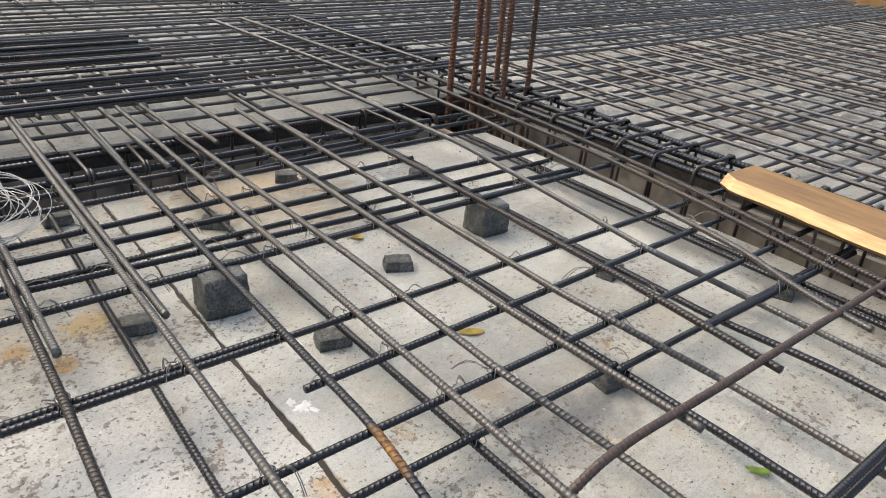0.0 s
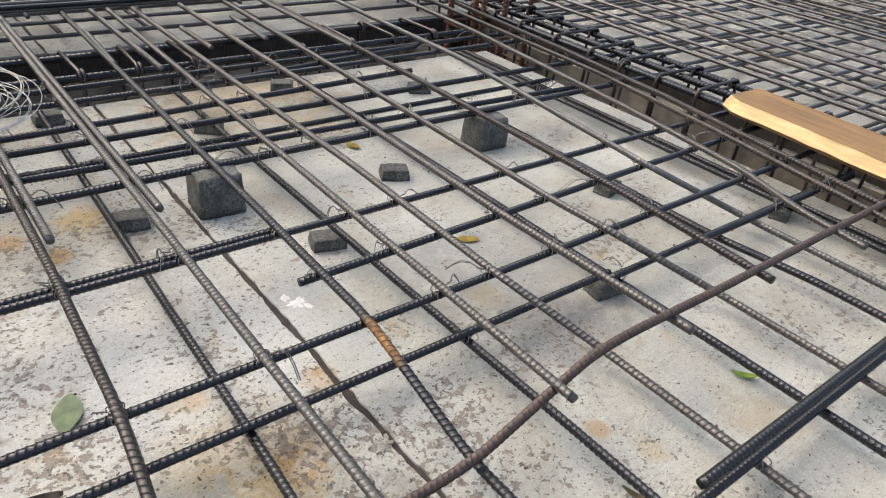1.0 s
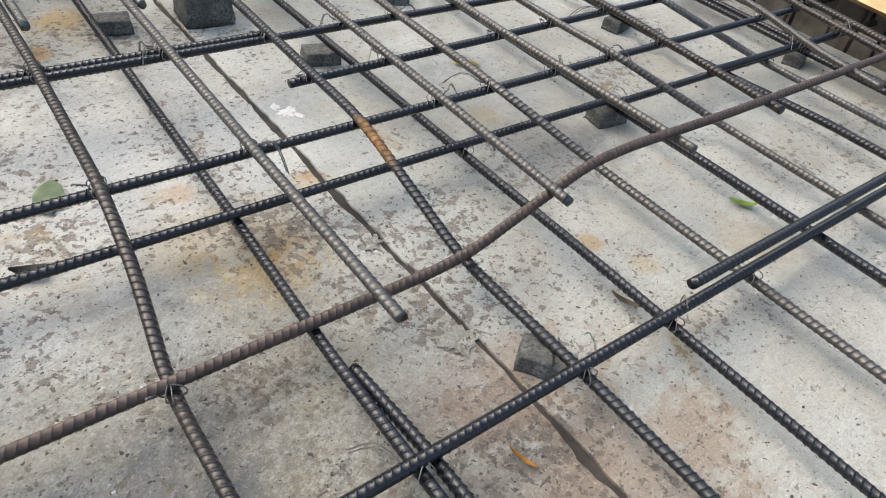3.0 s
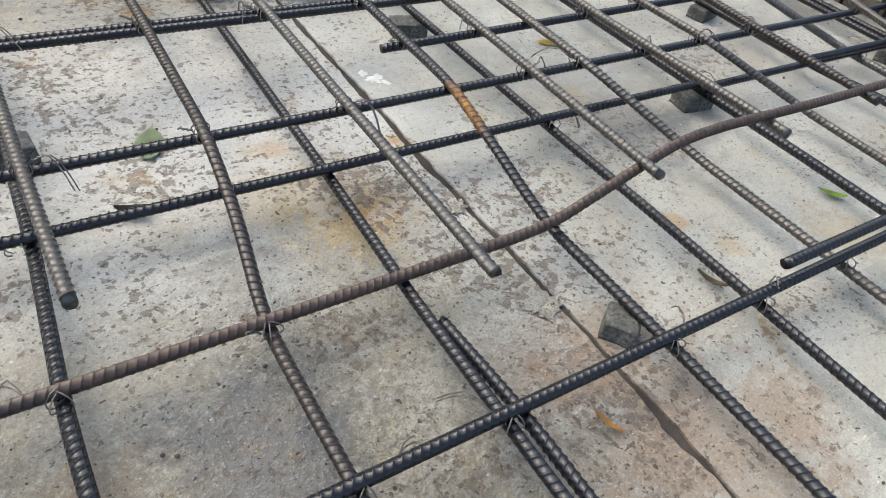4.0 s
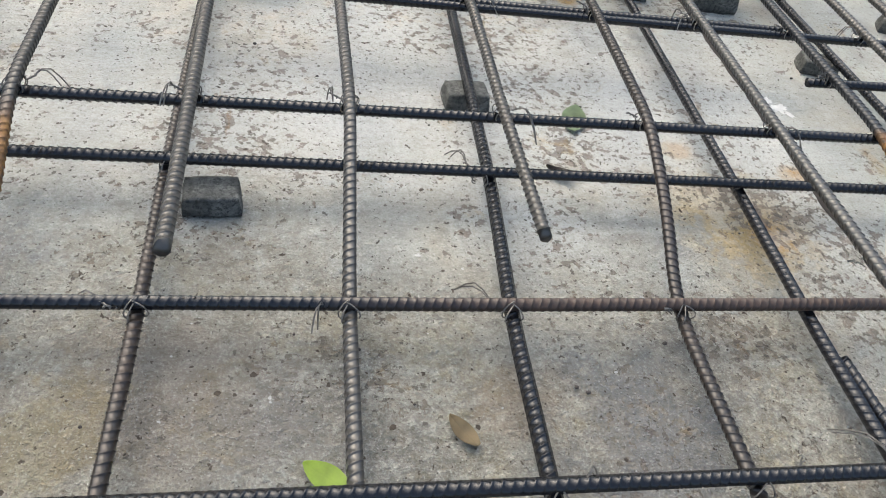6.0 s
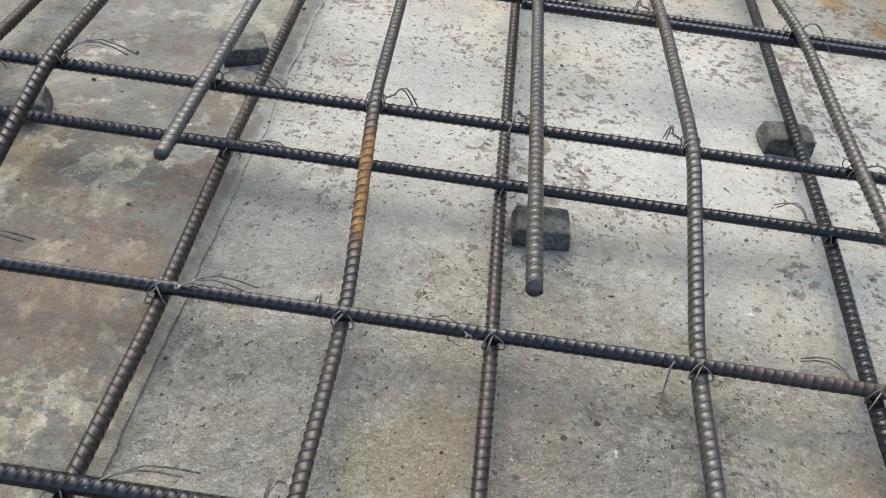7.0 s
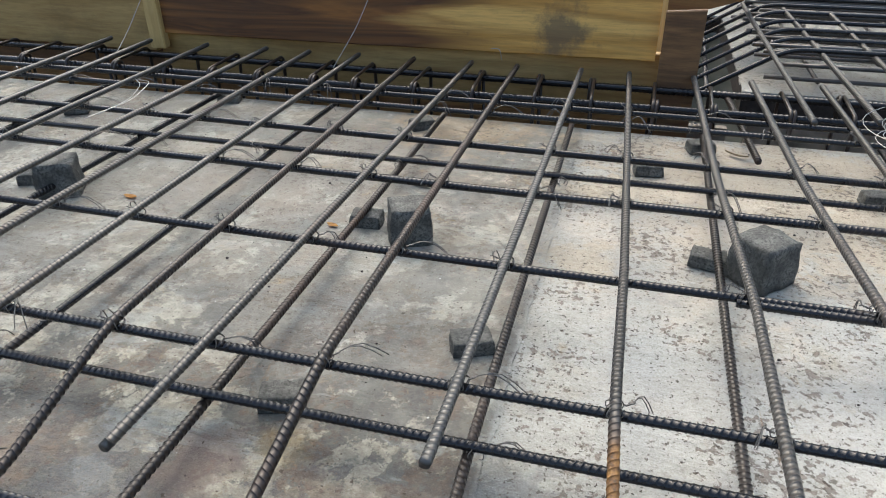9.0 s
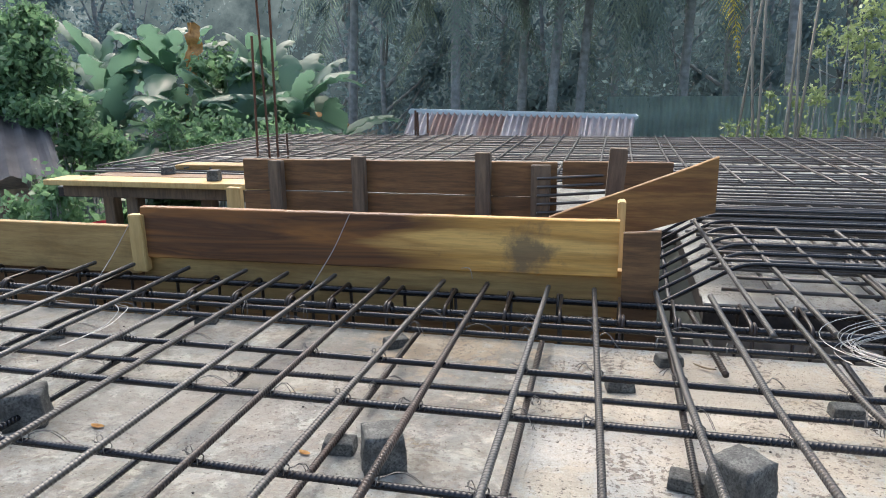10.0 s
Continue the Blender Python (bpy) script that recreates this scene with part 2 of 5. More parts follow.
    col = mixc(nt, mul(mul(creep, worn), 0.42), col, ramp(nt, tex_noise(nt, vec, 38, 7, 0.7), [(0.38, (0.075, 0.048, 0.033)), (0.52, (0.15, 0.085, 0.048)), (0.66, (0.27, 0.145, 0.07))]))
    pale = mask(stretched(6, 11, 0.5, 1.0, 11, 0.66, 0.7), 0.555, 0.60)
    col = mixc(nt, mul(mul(pale, worn), 0.6), col, (0.31, 0.325, 0.31))
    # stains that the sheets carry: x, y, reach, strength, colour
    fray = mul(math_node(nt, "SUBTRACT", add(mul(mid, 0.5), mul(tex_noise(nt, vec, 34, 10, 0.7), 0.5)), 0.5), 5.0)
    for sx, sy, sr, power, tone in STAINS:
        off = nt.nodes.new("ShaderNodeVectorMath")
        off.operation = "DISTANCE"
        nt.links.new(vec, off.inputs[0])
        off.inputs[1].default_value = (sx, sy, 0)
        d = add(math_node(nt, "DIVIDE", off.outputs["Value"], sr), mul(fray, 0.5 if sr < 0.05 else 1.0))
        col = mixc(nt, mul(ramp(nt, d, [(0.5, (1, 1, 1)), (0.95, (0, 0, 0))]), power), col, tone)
    # brown flecks where the film has flaked off, in drifts and along the joint
    joint = nt.nodes.new("ShaderNodeVectorMath")
    joint.operation = "DISTANCE"
    nt.links.new(vec, joint.inputs[0])
    joint.inputs[1].default_value = (0.95, 0.3, 0)
    by_joint = ramp(nt, joint.outputs["Value"], [(0.10, (1, 1, 1)), (0.42, (0, 0, 0))])
    drift = add(tex_noise(nt, vec, 5.5, 8, 0.65), add(mul(by_joint, 0.10), math_node(nt, "SUBTRACT", mul(near, -0.07), mul(right, 0.05))))
    fleck = mask(add(tex_noise(nt, vec, 74, 5, 0.6, 0.1), mul(math_node(nt, "SUBTRACT", drift, 0.5), 0.75)), 0.605, 0.625)
    fleck2 = mask(add(tex_noise(nt, vec, 150, 3, 0.55, 0.1), mul(math_node(nt, "SUBTRACT", drift, 0.5), 0.4)), 0.63, 0.65)
    clean = math_node(nt, "SUBTRACT", 1.0, mul(worn, 0.6))
    col = mixc(nt, mul(mul(fleck, clean), 0.72), col, ramp(nt, tex_noise(nt, vec, 60, 5, 0.6), [(0.4, (0.12, 0.092, 0.075)), (0.62, (0.2, 0.15, 0.112))]))
    col = mixc(nt, mul(mul(fleck2, clean), 0.8), col, (0.10, 0.08, 0.064))
    # ochre wash and thin rust drips
    col = mixc(nt, mul(mask(tex_noise(nt, vec, 11, 12, 0.7, 0.5), 0.61, 0.70), 0.5), col, (0.40, 0.27, 0.11))
    drip = mask(stretched(34, 6, 0.35, 1.0, 8, 0.66, 0.8), 0.64, 0.70)
    col = mixc(nt, mul(drip, mul(mask(drift, 0.5, 0.6), 0.5)), col, (0.30, 0.165, 0.065))
    # sand grain, relief shade put in its colour; pits and lime crumbs
    col = mixc(nt, mul(add(0.5, mul(near, 0.45)), ramp(nt, fine, [(0.36, (0.55, 0.55, 0.55)), (0.5, (0, 0, 0))])), col, (0.25, 0.22, 0.18))
    col = mixc(nt, mul(add(0.6, mul(near, 0.4)), ramp(nt, grit, [(0.36, (0.5, 0.5, 0.5)), (0.5, (0, 0, 0))])), col, (0.22, 0.195, 0.16))
    col = mixc(nt, mul(clean, ramp(nt, grit, [(0.56, (0, 0, 0)), (0.70, (0.35, 0.35, 0.35))])), col, (0.70, 0.68, 0.63))
    pit = math_node(nt, "MAXIMUM", mask(tex_noise(nt, vec, 120, 2, 0.5, 0.1), 0.70, 0.715), mask(tex_noise(nt, vec, 250, 2, 0.5, 0.2), 0.70, 0.72))
    col = mixc(nt, mul(pit, 0.9), col, (0.075, 0.055, 0.04))
    lime = mask(tex_noise(nt, vec, 75, 2, 0.5), 0.755, 0.765)
    col = mixc(nt, mul(lime, 0.6), col, (0.74, 0.72, 0.70))
    rear = ramp(nt, mul(Y, 0.25), [(0.44, (0, 0, 0)), (0.46, (1, 1, 1))])
    col = mixc(nt, mul(math_node(nt, "MAXIMUM", outer, mul(rear, 0.5)), 0.42), col, (0.28, 0.255, 0.22))
    tone = ramp(nt, info.outputs["Random"], [(0.0, (0.84, 0.845, 0.84)), (1.0, (0.9, 0.915, 0.91))])
    col = mixc(nt, 1.0, col, tone, "MULTIPLY")
    nt.links.new(col, b.inputs["Base Color"])
    damp = ramp(nt, tex_noise(nt, vec, 4.2, 5, 0.55), [(0.5, (0.74, 0.74, 0.74)), (0.60, (0.58, 0.58, 0.58)), (0.72, (0.3, 0.3, 0.3))])
    nt.links.new(add(damp, mul(fine, 0.12)), b.inputs["Roughness"])
    b.inputs["Specular IOR Level"].default_value = 0.3
    # relief: float marks and a thin crust, grittier in the strip, smooth on the worn sheets
    crust = add(mul(tex_noise(nt, vec, 40, 4, 0.55), 0.45), add(mul(smear, 0.4), mul(add(mul(fine, 0.42), mul(grit, 0.16)), add(0.75, mul(near, 1.9)))))
    crust = mul(crust, math_node(nt, "SUBTRACT", 1.0, mul(worn, 0.55)))
    hgt = math_node(nt, "SUBTRACT", crust, add(mul(pit, 0.15), mul(fleck, 0.10)))
    bump_to(nt, b, hgt, 1.0, 0.007)
    return m


SHEET = sheet_material()


def mortar_material():
    m, nt, b = mat("rough_mortar")
    vec = nt.nodes.new("ShaderNodeTexCoord").outputs["Object"]
    n, f = tex_noise(nt, vec, 34, 10, 0.75), tex_noise(nt, vec, 260, 4, 0.75)
    col = ramp(nt, n, [(0.32, (0.035, 0.035, 0.031)), (0.5, (0.095, 0.094, 0.084)), (0.7, (0.23, 0.227, 0.205))])
    col = mixc(nt, ramp(nt, f, [(0.40, (0.9, 0.9, 0.9)), (0.52, (0, 0, 0))]), col, (0.035, 0.034, 0.03))
    nt.links.new(col, b.inputs["Base Color"])
    b.inputs["Roughness"].default_value = 0.8
    bump_to(nt, b, math_node(nt, "ADD", n, math_node(nt, "MULTIPLY", f, 0.4)), 0.8, 0.003)
    return m


CONC = mortar_material()


def wood_material(name, light, dark, streak=0.5, axis=0):
    """Sawn board, its grain along one axis of the object."""
    m, nt, b = mat(name)
    tc = nt.nodes.new("ShaderNodeTexCoord")
    info = nt.nodes.new("ShaderNodeObjectInfo")
    mp = nt.nodes.new("ShaderNodeMapping")
    sc = [9.0, 9.0, 9.0]
    sc[axis] = 0.9
    mp.inputs["Scale"].default_value = sc
    shift = nt.nodes.new("ShaderNodeVectorMath")
    shift.operation = "ADD"
    nt.links.new(tc.outputs["Object"], shift.inputs[0])
    nt.links.new(info.outputs["Random"], shift.inputs[1])
    nt.links.new(shift.outputs[0], mp.inputs["Vector"])
    fig = tex_noise(nt, mp.outputs[0], 1.6, 6, 0.55, 1.6)
    fib = tex_noise(nt, mp.outputs[0], 11, 5, 0.7, 0.2)
    col = ramp(nt, fig, [(0.3, light), (0.52, tuple((a + c) / 2 for a, c in zip(light, dark))), (0.66, dark), (0.8, light)])
    col = mixc(nt, math_node(nt, "MULTIPLY", ramp(nt, fib, [(0.4, (0, 0, 0)), (0.65, (1, 1, 1))]), streak), col, tuple(c * 0.55 for c in dark))
    stain = ramp(nt, tex_noise(nt, tc.outputs["Object"], 5, 6, 0.7), [(0.55, (0, 0, 0)), (0.7, (1, 1, 1))])
    col = mixc(nt, math_node(nt, "MULTIPLY", stain, 0.45), col, tuple(c * 0.35 for c in light))
    nt.links.new(col, b.inputs["Base Color"])
    b.inputs["Roughness"].default_value = 0.68
    bump_to(nt, b, fib, 0.35, 0.002)
    return m


WOOD = wood_material("yellow_board", (0.36, 0.19, 0.055), (0.15, 0.06, 0.016))
PALE_WOOD = wood_material("fresh_pale_board", (0.46, 0.30, 0.11), (0.29, 0.165, 0.05), 0.5)
DARK_WOOD = wood_material("weathered_board", (0.25, 0.125, 0.045), (0.10, 0.046, 0.017), 0.6)
POST_WOOD = wood_material("weathered_post", (0.19, 0.13, 0.08), (0.09, 0.06, 0.04), 0.5, axis=2)
PALE_POST = wood_material("pale_batten", (0.64, 0.45, 0.19), (0.46, 0.29, 0.1), 0.3, axis=2)
JOINT_DIRT = plain("dark_joint_dirt", (0.032, 0.025, 0.02), 0.9, 0, 0.5, 60, 0.5)
TROUGH_PLY = plain("dark_trough_ply", (0.2, 0.172, 0.135), 0.8, 0, 0.5, 16, 0.4)
FORM_PLY = plain("slurry_stained_ply", (0.17, 0.125, 0.088), 0.75, 0, 0.45, 14, 0.4)


def heartwood_material():
    """Fresh board with a dark red-brown heart towards one end, yellow sapwood towards the other and a black stain."""
    m, nt, b = mat("two_tone_board")
    vec = nt.nodes.new("ShaderNodeTexCoord").outputs["Object"]
    mp = nt.nodes.new("ShaderNodeMapping")
    mp.inputs["Scale"].default_value = (0.7, 9, 9)
    nt.links.new(vec, mp.inputs["Vector"])
    sep = nt.nodes.new("ShaderNodeSeparateXYZ")
    nt.links.new(vec, sep.inputs[0])
    fig = tex_noise(nt, mp.outputs[0], 1.6, 5, 0.5, 0.7)
    fib = tex_noise(nt, mp.outputs[0], 13, 5, 0.7, 0.2)
    heart = ramp(nt, fig, [(0.30, (0.40, 0.18, 0.04)), (0.40, (0.21, 0.078, 0.016)), (0.50, (0.075, 0.026, 0.007)), (0.60, (0.27, 0.105, 0.022)), (0.72, (0.10, 0.036, 0.010))])
    sap = ramp(nt, fig, [(0.38, (0.70, 0.385, 0.095)), (0.5, (0.5, 0.25, 0.05)), (0.64, (0.76, 0.45, 0.13))])
    edge = math_node(nt, "ADD", sep.outputs[0], math_node(nt, "MULTIPLY", math_node(nt, "SUBTRACT", fig, 0.5), 0.9))
    edge = math_node(nt, "ADD", edge, math_node(nt, "MULTIPLY", sep.outputs[2], -0.6))
    col = mixc(nt, ramp(nt, edge, [(0.66, (0, 0, 0)), (0.86, (1, 1, 1))]), heart, sap)
    col = mixc(nt, math_node(nt, "MULTIPLY", ramp(nt, fib, [(0.42, (0, 0, 0)), (0.68, (1, 1, 1))]), 0.35), col, (0.12, 0.06, 0.025))
    # black damp stain near the end and grey smears
    off = nt.nodes.new("ShaderNodeVectorMath")
    off.operation = "DISTANCE"
    nt.links.new(vec, off.inputs[0])
    off.inputs[1].default_value = (1.12, 0.0, 0.165)
    blot = tex_noise(nt, vec, 16, 6, 0.7)
    d = math_node(nt, "ADD", math_node(nt, "DIVIDE", off.outputs["Value"], 0.075), math_node(nt, "MULTIPLY", math_node(nt, "SUBTRACT", blot, 0.5), 2.6))
    col = mixc(nt, math_node(nt, "MULTIPLY", ramp(nt, d, [(0.4, (1, 1, 1)), (1.0, (0, 0, 0))]), 0.75), col, (0.10, 0.075, 0.05))
    col = mixc(nt, math_node(nt, "MULTIPLY", ramp(nt, blot, [(0.6, (0, 0, 0)), (0.72, (1, 1, 1))]), 0.45), col, (0.14, 0.085, 0.045))
    nt.links.new(col, b.inputs["Base Color"])
    b.inputs["Roughness"].default_value = 0.6
    bump_to(nt, b, fib, 0.35, 0.002)
    return m


HEART_WOOD = heartwood_material()


def leaf_material(name, a, c, rough=0.45, trans=0.0):
    m, nt, b = mat(name)
    vec = nt.nodes.new("ShaderNodeTexCoord").outputs["Object"]
    geo = nt.nodes.new("ShaderNodeNewGeometry")
    f = math_node(nt, "ADD", math_node(nt, "MULTIPLY", geo.outputs["Random Per Island"], 0.65), math_node(nt, "MULTIPLY", tex_noise(nt, vec, 1.3, 4), 0.35))
    nt.links.new(ramp(nt, f, [(0.15, a), (0.85, c)]), b.inputs["Base Color"])
    b.inputs["Roughness"].default_value = rough
    if trans:
        t = nt.nodes.new("ShaderNodeBsdfTranslucent")
        t.inputs[0].default_value = (*[min(1, v * 1.6) for v in c], 1)
        mx = nt.nodes.new("ShaderNodeMixShader")
        mx.inputs[0].default_value = trans
        nt.links.new(b.outputs[0], mx.inputs[1])
        nt.links.new(t.outputs[0], mx.inputs[2])
        nt.links.new(mx.outputs[0], nt.nodes["Material Output"].inputs[0])
    return m


# the bluish tint stands in for haze in front of the tall trees
HAZE_LEAF = leaf_material("haze_tinted_foliage", (0.068, 0.108, 0.116), (0.112, 0.162, 0.168), 0.95, 0.45)
BUSH_LEAF = leaf_material("bush_foliage", (0.055, 0.12, 0.06), (0.15, 0.25, 0.125), 0.4, 0.45)
RIGHT_LEAF = leaf_material("thin_yellow_green_foliage", (0.12, 0.18, 0.08), (0.30, 0.36, 0.16), 0.4, 0.45)
BANANA_LEAF = leaf_material("banana_leaf", (0.055, 0.12, 0.085), (0.115, 0.2, 0.13), 0.4, 0.45)
PALM_LEAF = leaf_material("palm_frond", (0.1, 0.145, 0.125), (0.17, 0.22, 0.175), 0.6, 0.45)
DRY_LEAF = plain("dry_leaf", (0.42, 0.2, 0.05), 0.6, 0, 0.3, 20)
BARK = plain("grey_bark", (0.25, 0.255, 0.24), 0.9, 0, 0.4, 9, 0.6)
EARTH = plain("shaded_earth", (0.07, 0.065, 0.045), 0.95, 0, 0.5, 1.2)
ROOF = plain("weathered_iron_roof", (0.62, 0.57, 0.56), 0.5, 0.3, 0.25, 1.4)
RUST_ROOF = plain("rusted_iron_roof", (0.5, 0.36, 0.30), 0.6, 0.2, 0.35, 1.6)
GREEN_IRON = plain("green_painted_iron", (0.3, 0.38, 0.33), 0.55, 0.1, 0.3, 2)
BLUE_TRIM = plain("pale_ridge_iron", (0.5, 0.56, 0.58), 0.45, 0.3, 0.15, 3)


def obj(name, bm, material, parent=None, label="", category="", group="", kind=""):
    me = bpy.data.meshes.new(name)
    bm.to_mesh(me)
    bm.free()
    me.materials.append(material)
    ob = new(name, me)
    ob.parent = parent
    return tagged(ob, label, category, group, kind)


def part(name, bm, material, parent, label=""):
    return obj(name, bm, material, parent, label)


def box_bm(x0, x1, y0, y1, z0, z1, bevel=0.0, bm=None):
    bm = bm or bmesh.new()
    r = bmesh.ops.create_cube(bm, size=1, matrix=Matrix.Translation(((x0 + x1) / 2, (y0 + y1) / 2, (z0 + z1) / 2)) @ Matrix.Diagonal((x1 - x0, y1 - y0, z1 - z0, 1)))
    if bevel:
        es = list({e for v in r["verts"] for e in v.link_edges})
        bmesh.ops.bevel(bm, geom=es, offset=bevel, segments=2, affect="EDGES")
    return bm


# ---- reinforcing bars ----
def path_points(pts, round_len=0.04):
    """Samples a bar's bent centre line, its bends rounded."""
    pts = [Vector(p) for p in pts]
    if len(pts) == 2:
        return pts
    out = [pts[0]]
    for a, b, c in zip(pts, pts[1:], pts[2:]):
        d1, d2 = (a - b), (c - b)
        r = min(round_len, d1.length * 0.45, d2.length * 0.45)
        p, q = b + d1.normalized() * r, b + d2.normalized() * r
        for k in range(5):
            u = k / 4
            out.append(p * (1 - u) ** 2 + b * 2 * u * (1 - u) + q * u * u)
    return out + [pts[-1]]


def bar_mesh(name, pts, radius=0.006, ribs=True, sides=10, pitch=0.0078, sway=0.0, turn=None):
    """A bar along the line; ribs: slanted crescents and two long ridges; sway: slow sideways waver in metres; turn: where the ridges lie round the bar, by chance if not given."""
    line = path_points(pts)
    acc = [0.0]
    for a, b in zip(line, line[1:]):
        acc.append(acc[-1] + (b - a).length)
    total = acc[-1]
    arr = np.array([tuple(p) for p in line])
    if ribs:
        n = max(2, int(total / pitch))
        base = np.arange(n) * pitch
        seen = np.interp(base, acc, arr[:, 1]) > -0.16
        base = base[seen] if seen.any() else base
        n = len(base)
        s = (base[:, None] + np.array([0.0, 0.62, 0.69, 0.79, 0.86]) * pitch).ravel()
        s = np.concatenate([s, [total]]) if s[-1] < total - 1e-6 else s
        lift = np.concatenate([np.tile([0, 0, 1, 1, 0], n), [0]])[:len(s)]
    else:
        s = np.unique(np.concatenate([np.array(acc), np.arange(0, total, 0.25)]))
        lift = np.zeros(len(s))
    c = np.stack([np.interp(s, acc, arr[:, k]) for k in range(3)], 1)
    if sway:
        ph = rng.random(2) * 6.3
        wob = sway * (np.sin(s * 2.1 + ph[0]) + 0.5 * np.sin(s * 5.3 + ph[1]))
        d = arr[-1] - arr[0]
        side = np.array([-d[1], d[0], 0]) / (math.hypot(d[0], d[1]) + 1e-9)
        c = c + wob[:, None] * side
    t = np.gradient(c, axis=0)
    t /= np.linalg.norm(t, axis=1)[:, None] + 1e-12
    up = np.tile([0.0, 0.0, 1.0], (len(s), 1))
    up[np.abs(t[:, 2]) > 0.9] = (1.0, 0.0, 0.0)
    sx = np.cross(t, up)
    sx /= np.linalg.norm(sx, axis=1)[:, None]
    sy = np.cross(sx, t)
    chance = rng.random() * 6.3
    th = np.arange(sides) * 2 * np.pi / sides + (chance if turn is None else turn)
    tt = np.arange(sides) / sides
    slant = np.where(tt < 0.5, tt * 4 - 1, 3 - tt * 4) * 0.5 * pitch if ribs else np.zeros(sides)
    ridge = np.zeros(sides)
    if ribs:
        ridge[0] = ridge[sides // 2] = 0.17 * radius
    slack = np.ones(sides)
    slack[[1, sides // 2 - 1, sides // 2 + 1, sides - 1]] = 0.55
    crest = slack * np.where(np.isin(np.arange(sides), (0, sides // 2)), 0.03, 0.135) * radius
    rad = radius * 0.95 + ridge[None] + lift[:, None] * crest[None]
    inner = np.ones((len(s), 1))
    inner[:2], inner[-2:] = 0, 0
    v = c[:, None] + rad[..., None] * (np.cos(th)[None, :, None] * sx[:, None] + np.sin(th)[None, :, None] * sy[:, None]) + (inner * slant[None])[..., None] * t[:, None]
    m = len(s)
    idx = np.arange(m * sides).reshape(m, sides)
    nx = np.roll(idx, -1, 1)
    quads = np.stack([idx[:-1], nx[:-1], nx[1:], idx[1:]], -1).reshape(-1, 4)
    me = bpy.data.meshes.new(name)
    nq = len(quads)
    me.vertices.add(m * sides)
    me.vertices.foreach_set("co", v.astype(np.float32).ravel())
    loops = np.concatenate([quads.ravel(), idx[0][::-1], idx[-1]])
    me.loops.add(len(loops))
    me.loops.foreach_set("vertex_index", loops.astype(np.int32))
    me.polygons.add(nq + 2)
    starts = np.concatenate([np.arange(nq) * 4, [nq * 4, nq * 4 + sides]])
    me.polygons.foreach_set("loop_start", starts.astype(np.int32))
    me.polygons.foreach_set("use_smooth", np.ones(nq + 2, bool))
    me.update(calc_edges=True)
    me.validate()
    return me


rng = np.random.default_rng(5)
ZBL, ZBT, ZTT, ZTL = 0.026, 0.038, 0.072, 0.084


def rebar(pts, material=None, label="dark ribbed steel reinforcing bar tied into the slab mat", radius=0.006, ribs=True, group="slab mat bars", sway=0.0, turn=None):
    me = bar_mesh("rebar", pts, radius, ribs, sway=sway, turn=turn)
    me.materials.append(material or STEEL)
    return tagged(new("rebar", me), label, "reinforcing bar", group)


# ---- structure: the formwork deck with its two beam troughs and the stair opening ----
tagged(obj("ground", box_bm(-150, 150, -80, 220, -3.1, -2.9), EARTH, kind="structure"), "bare shaded earth below the building", "ground")


def deck(name, x0, x1, y0, y1, first_seam, label="slurry-stained steel sheets of the slab formwork"):
    """A field of formwork: a timber base that carries steel sheets, each slightly out of level with the next."""
    base = obj(name, box_bm(x0, x1, y0, y1, -0.06, -0.003), JOINT_DIRT, label=label, category="floor", kind="structure")
    xs, x = [], first_seam
    while x > x0:
        x -= 1.004
    while x < x1:
        xs.append(x)
        x += 1.004
    ys = np.arange(y0 - 0.001, y1, 3.75)
    for i, a in enumerate(xs):
        for j, c in enumerate(ys):
            p, q = max(a, x0), min(a + 1.0, x1)
            u, v = float(c), min(float(c) + 3.745, y1)
            if q - p < 0.02 or v - u < 0.02:
                continue
            drop = -0.0015 * ((i + j) % 2)
            bm = bmesh.new()
            # ragged long edges, where slurry has crusted along the joint
            n = max(2, int((v - u) / 0.006)) if (q - p) > 0.3 and u < 2.5 and p < 2.3 else 2
            lo, hi = [], []
            for k in range(n + 1):
                yy = u + (v - u) * k / n
                wob = 0.003 * noise.noise((yy * 21, i * 7.3, j)) + 0.002 * noise.noise((yy * 73, i * 3.1, j))
                lo.append((p + (wob if k not in (0, n) else 0), yy))
                wide = min(1.0, max(0.0, (yy - 0.36) / 0.12)) * (1 - 0.6 * min(1.0, max(0.0, (yy - 0.75) / 0.2)))
                wide = max(wide, 0.8 * min(1.0, max(0.0, (0.17 - yy) / 0.08)))
                wob = (0.003 + 0.004 * wide) * noise.noise((yy * 17, i * 7.3 + 3.3, j)) + 0.002 * noise.noise((yy * 90, i, 2.0))
                wob += -0.001 - 0.0045 * wide if abs(q - 0.965) < 0.02 else 0.007
                hi.append((q + (wob if k not in (0, n) else 0), yy))
            rows = [[bm.verts.new((X, Y, Z)) for X, Y in side] for side, Z in ((lo, drop), (hi, drop), (hi, drop - 0.006), (lo, drop - 0.006))]
            for r0, r1 in zip(rows, rows[1:] + rows[:1]):
                for k in range(n):
                    bm.faces.new((r0[k], r1[k], r1[k + 1], r0[k + 1]))
            for k, flip in ((0, 1), (n, 0)):
                f = [r[k] for r in rows]
                bm.faces.new(f if flip == 0 else f[::-1])
            bmesh.ops.recalc_face_normals(bm, faces=bm.faces[:])
            part("sheet", bm, SHEET, base)
    return base


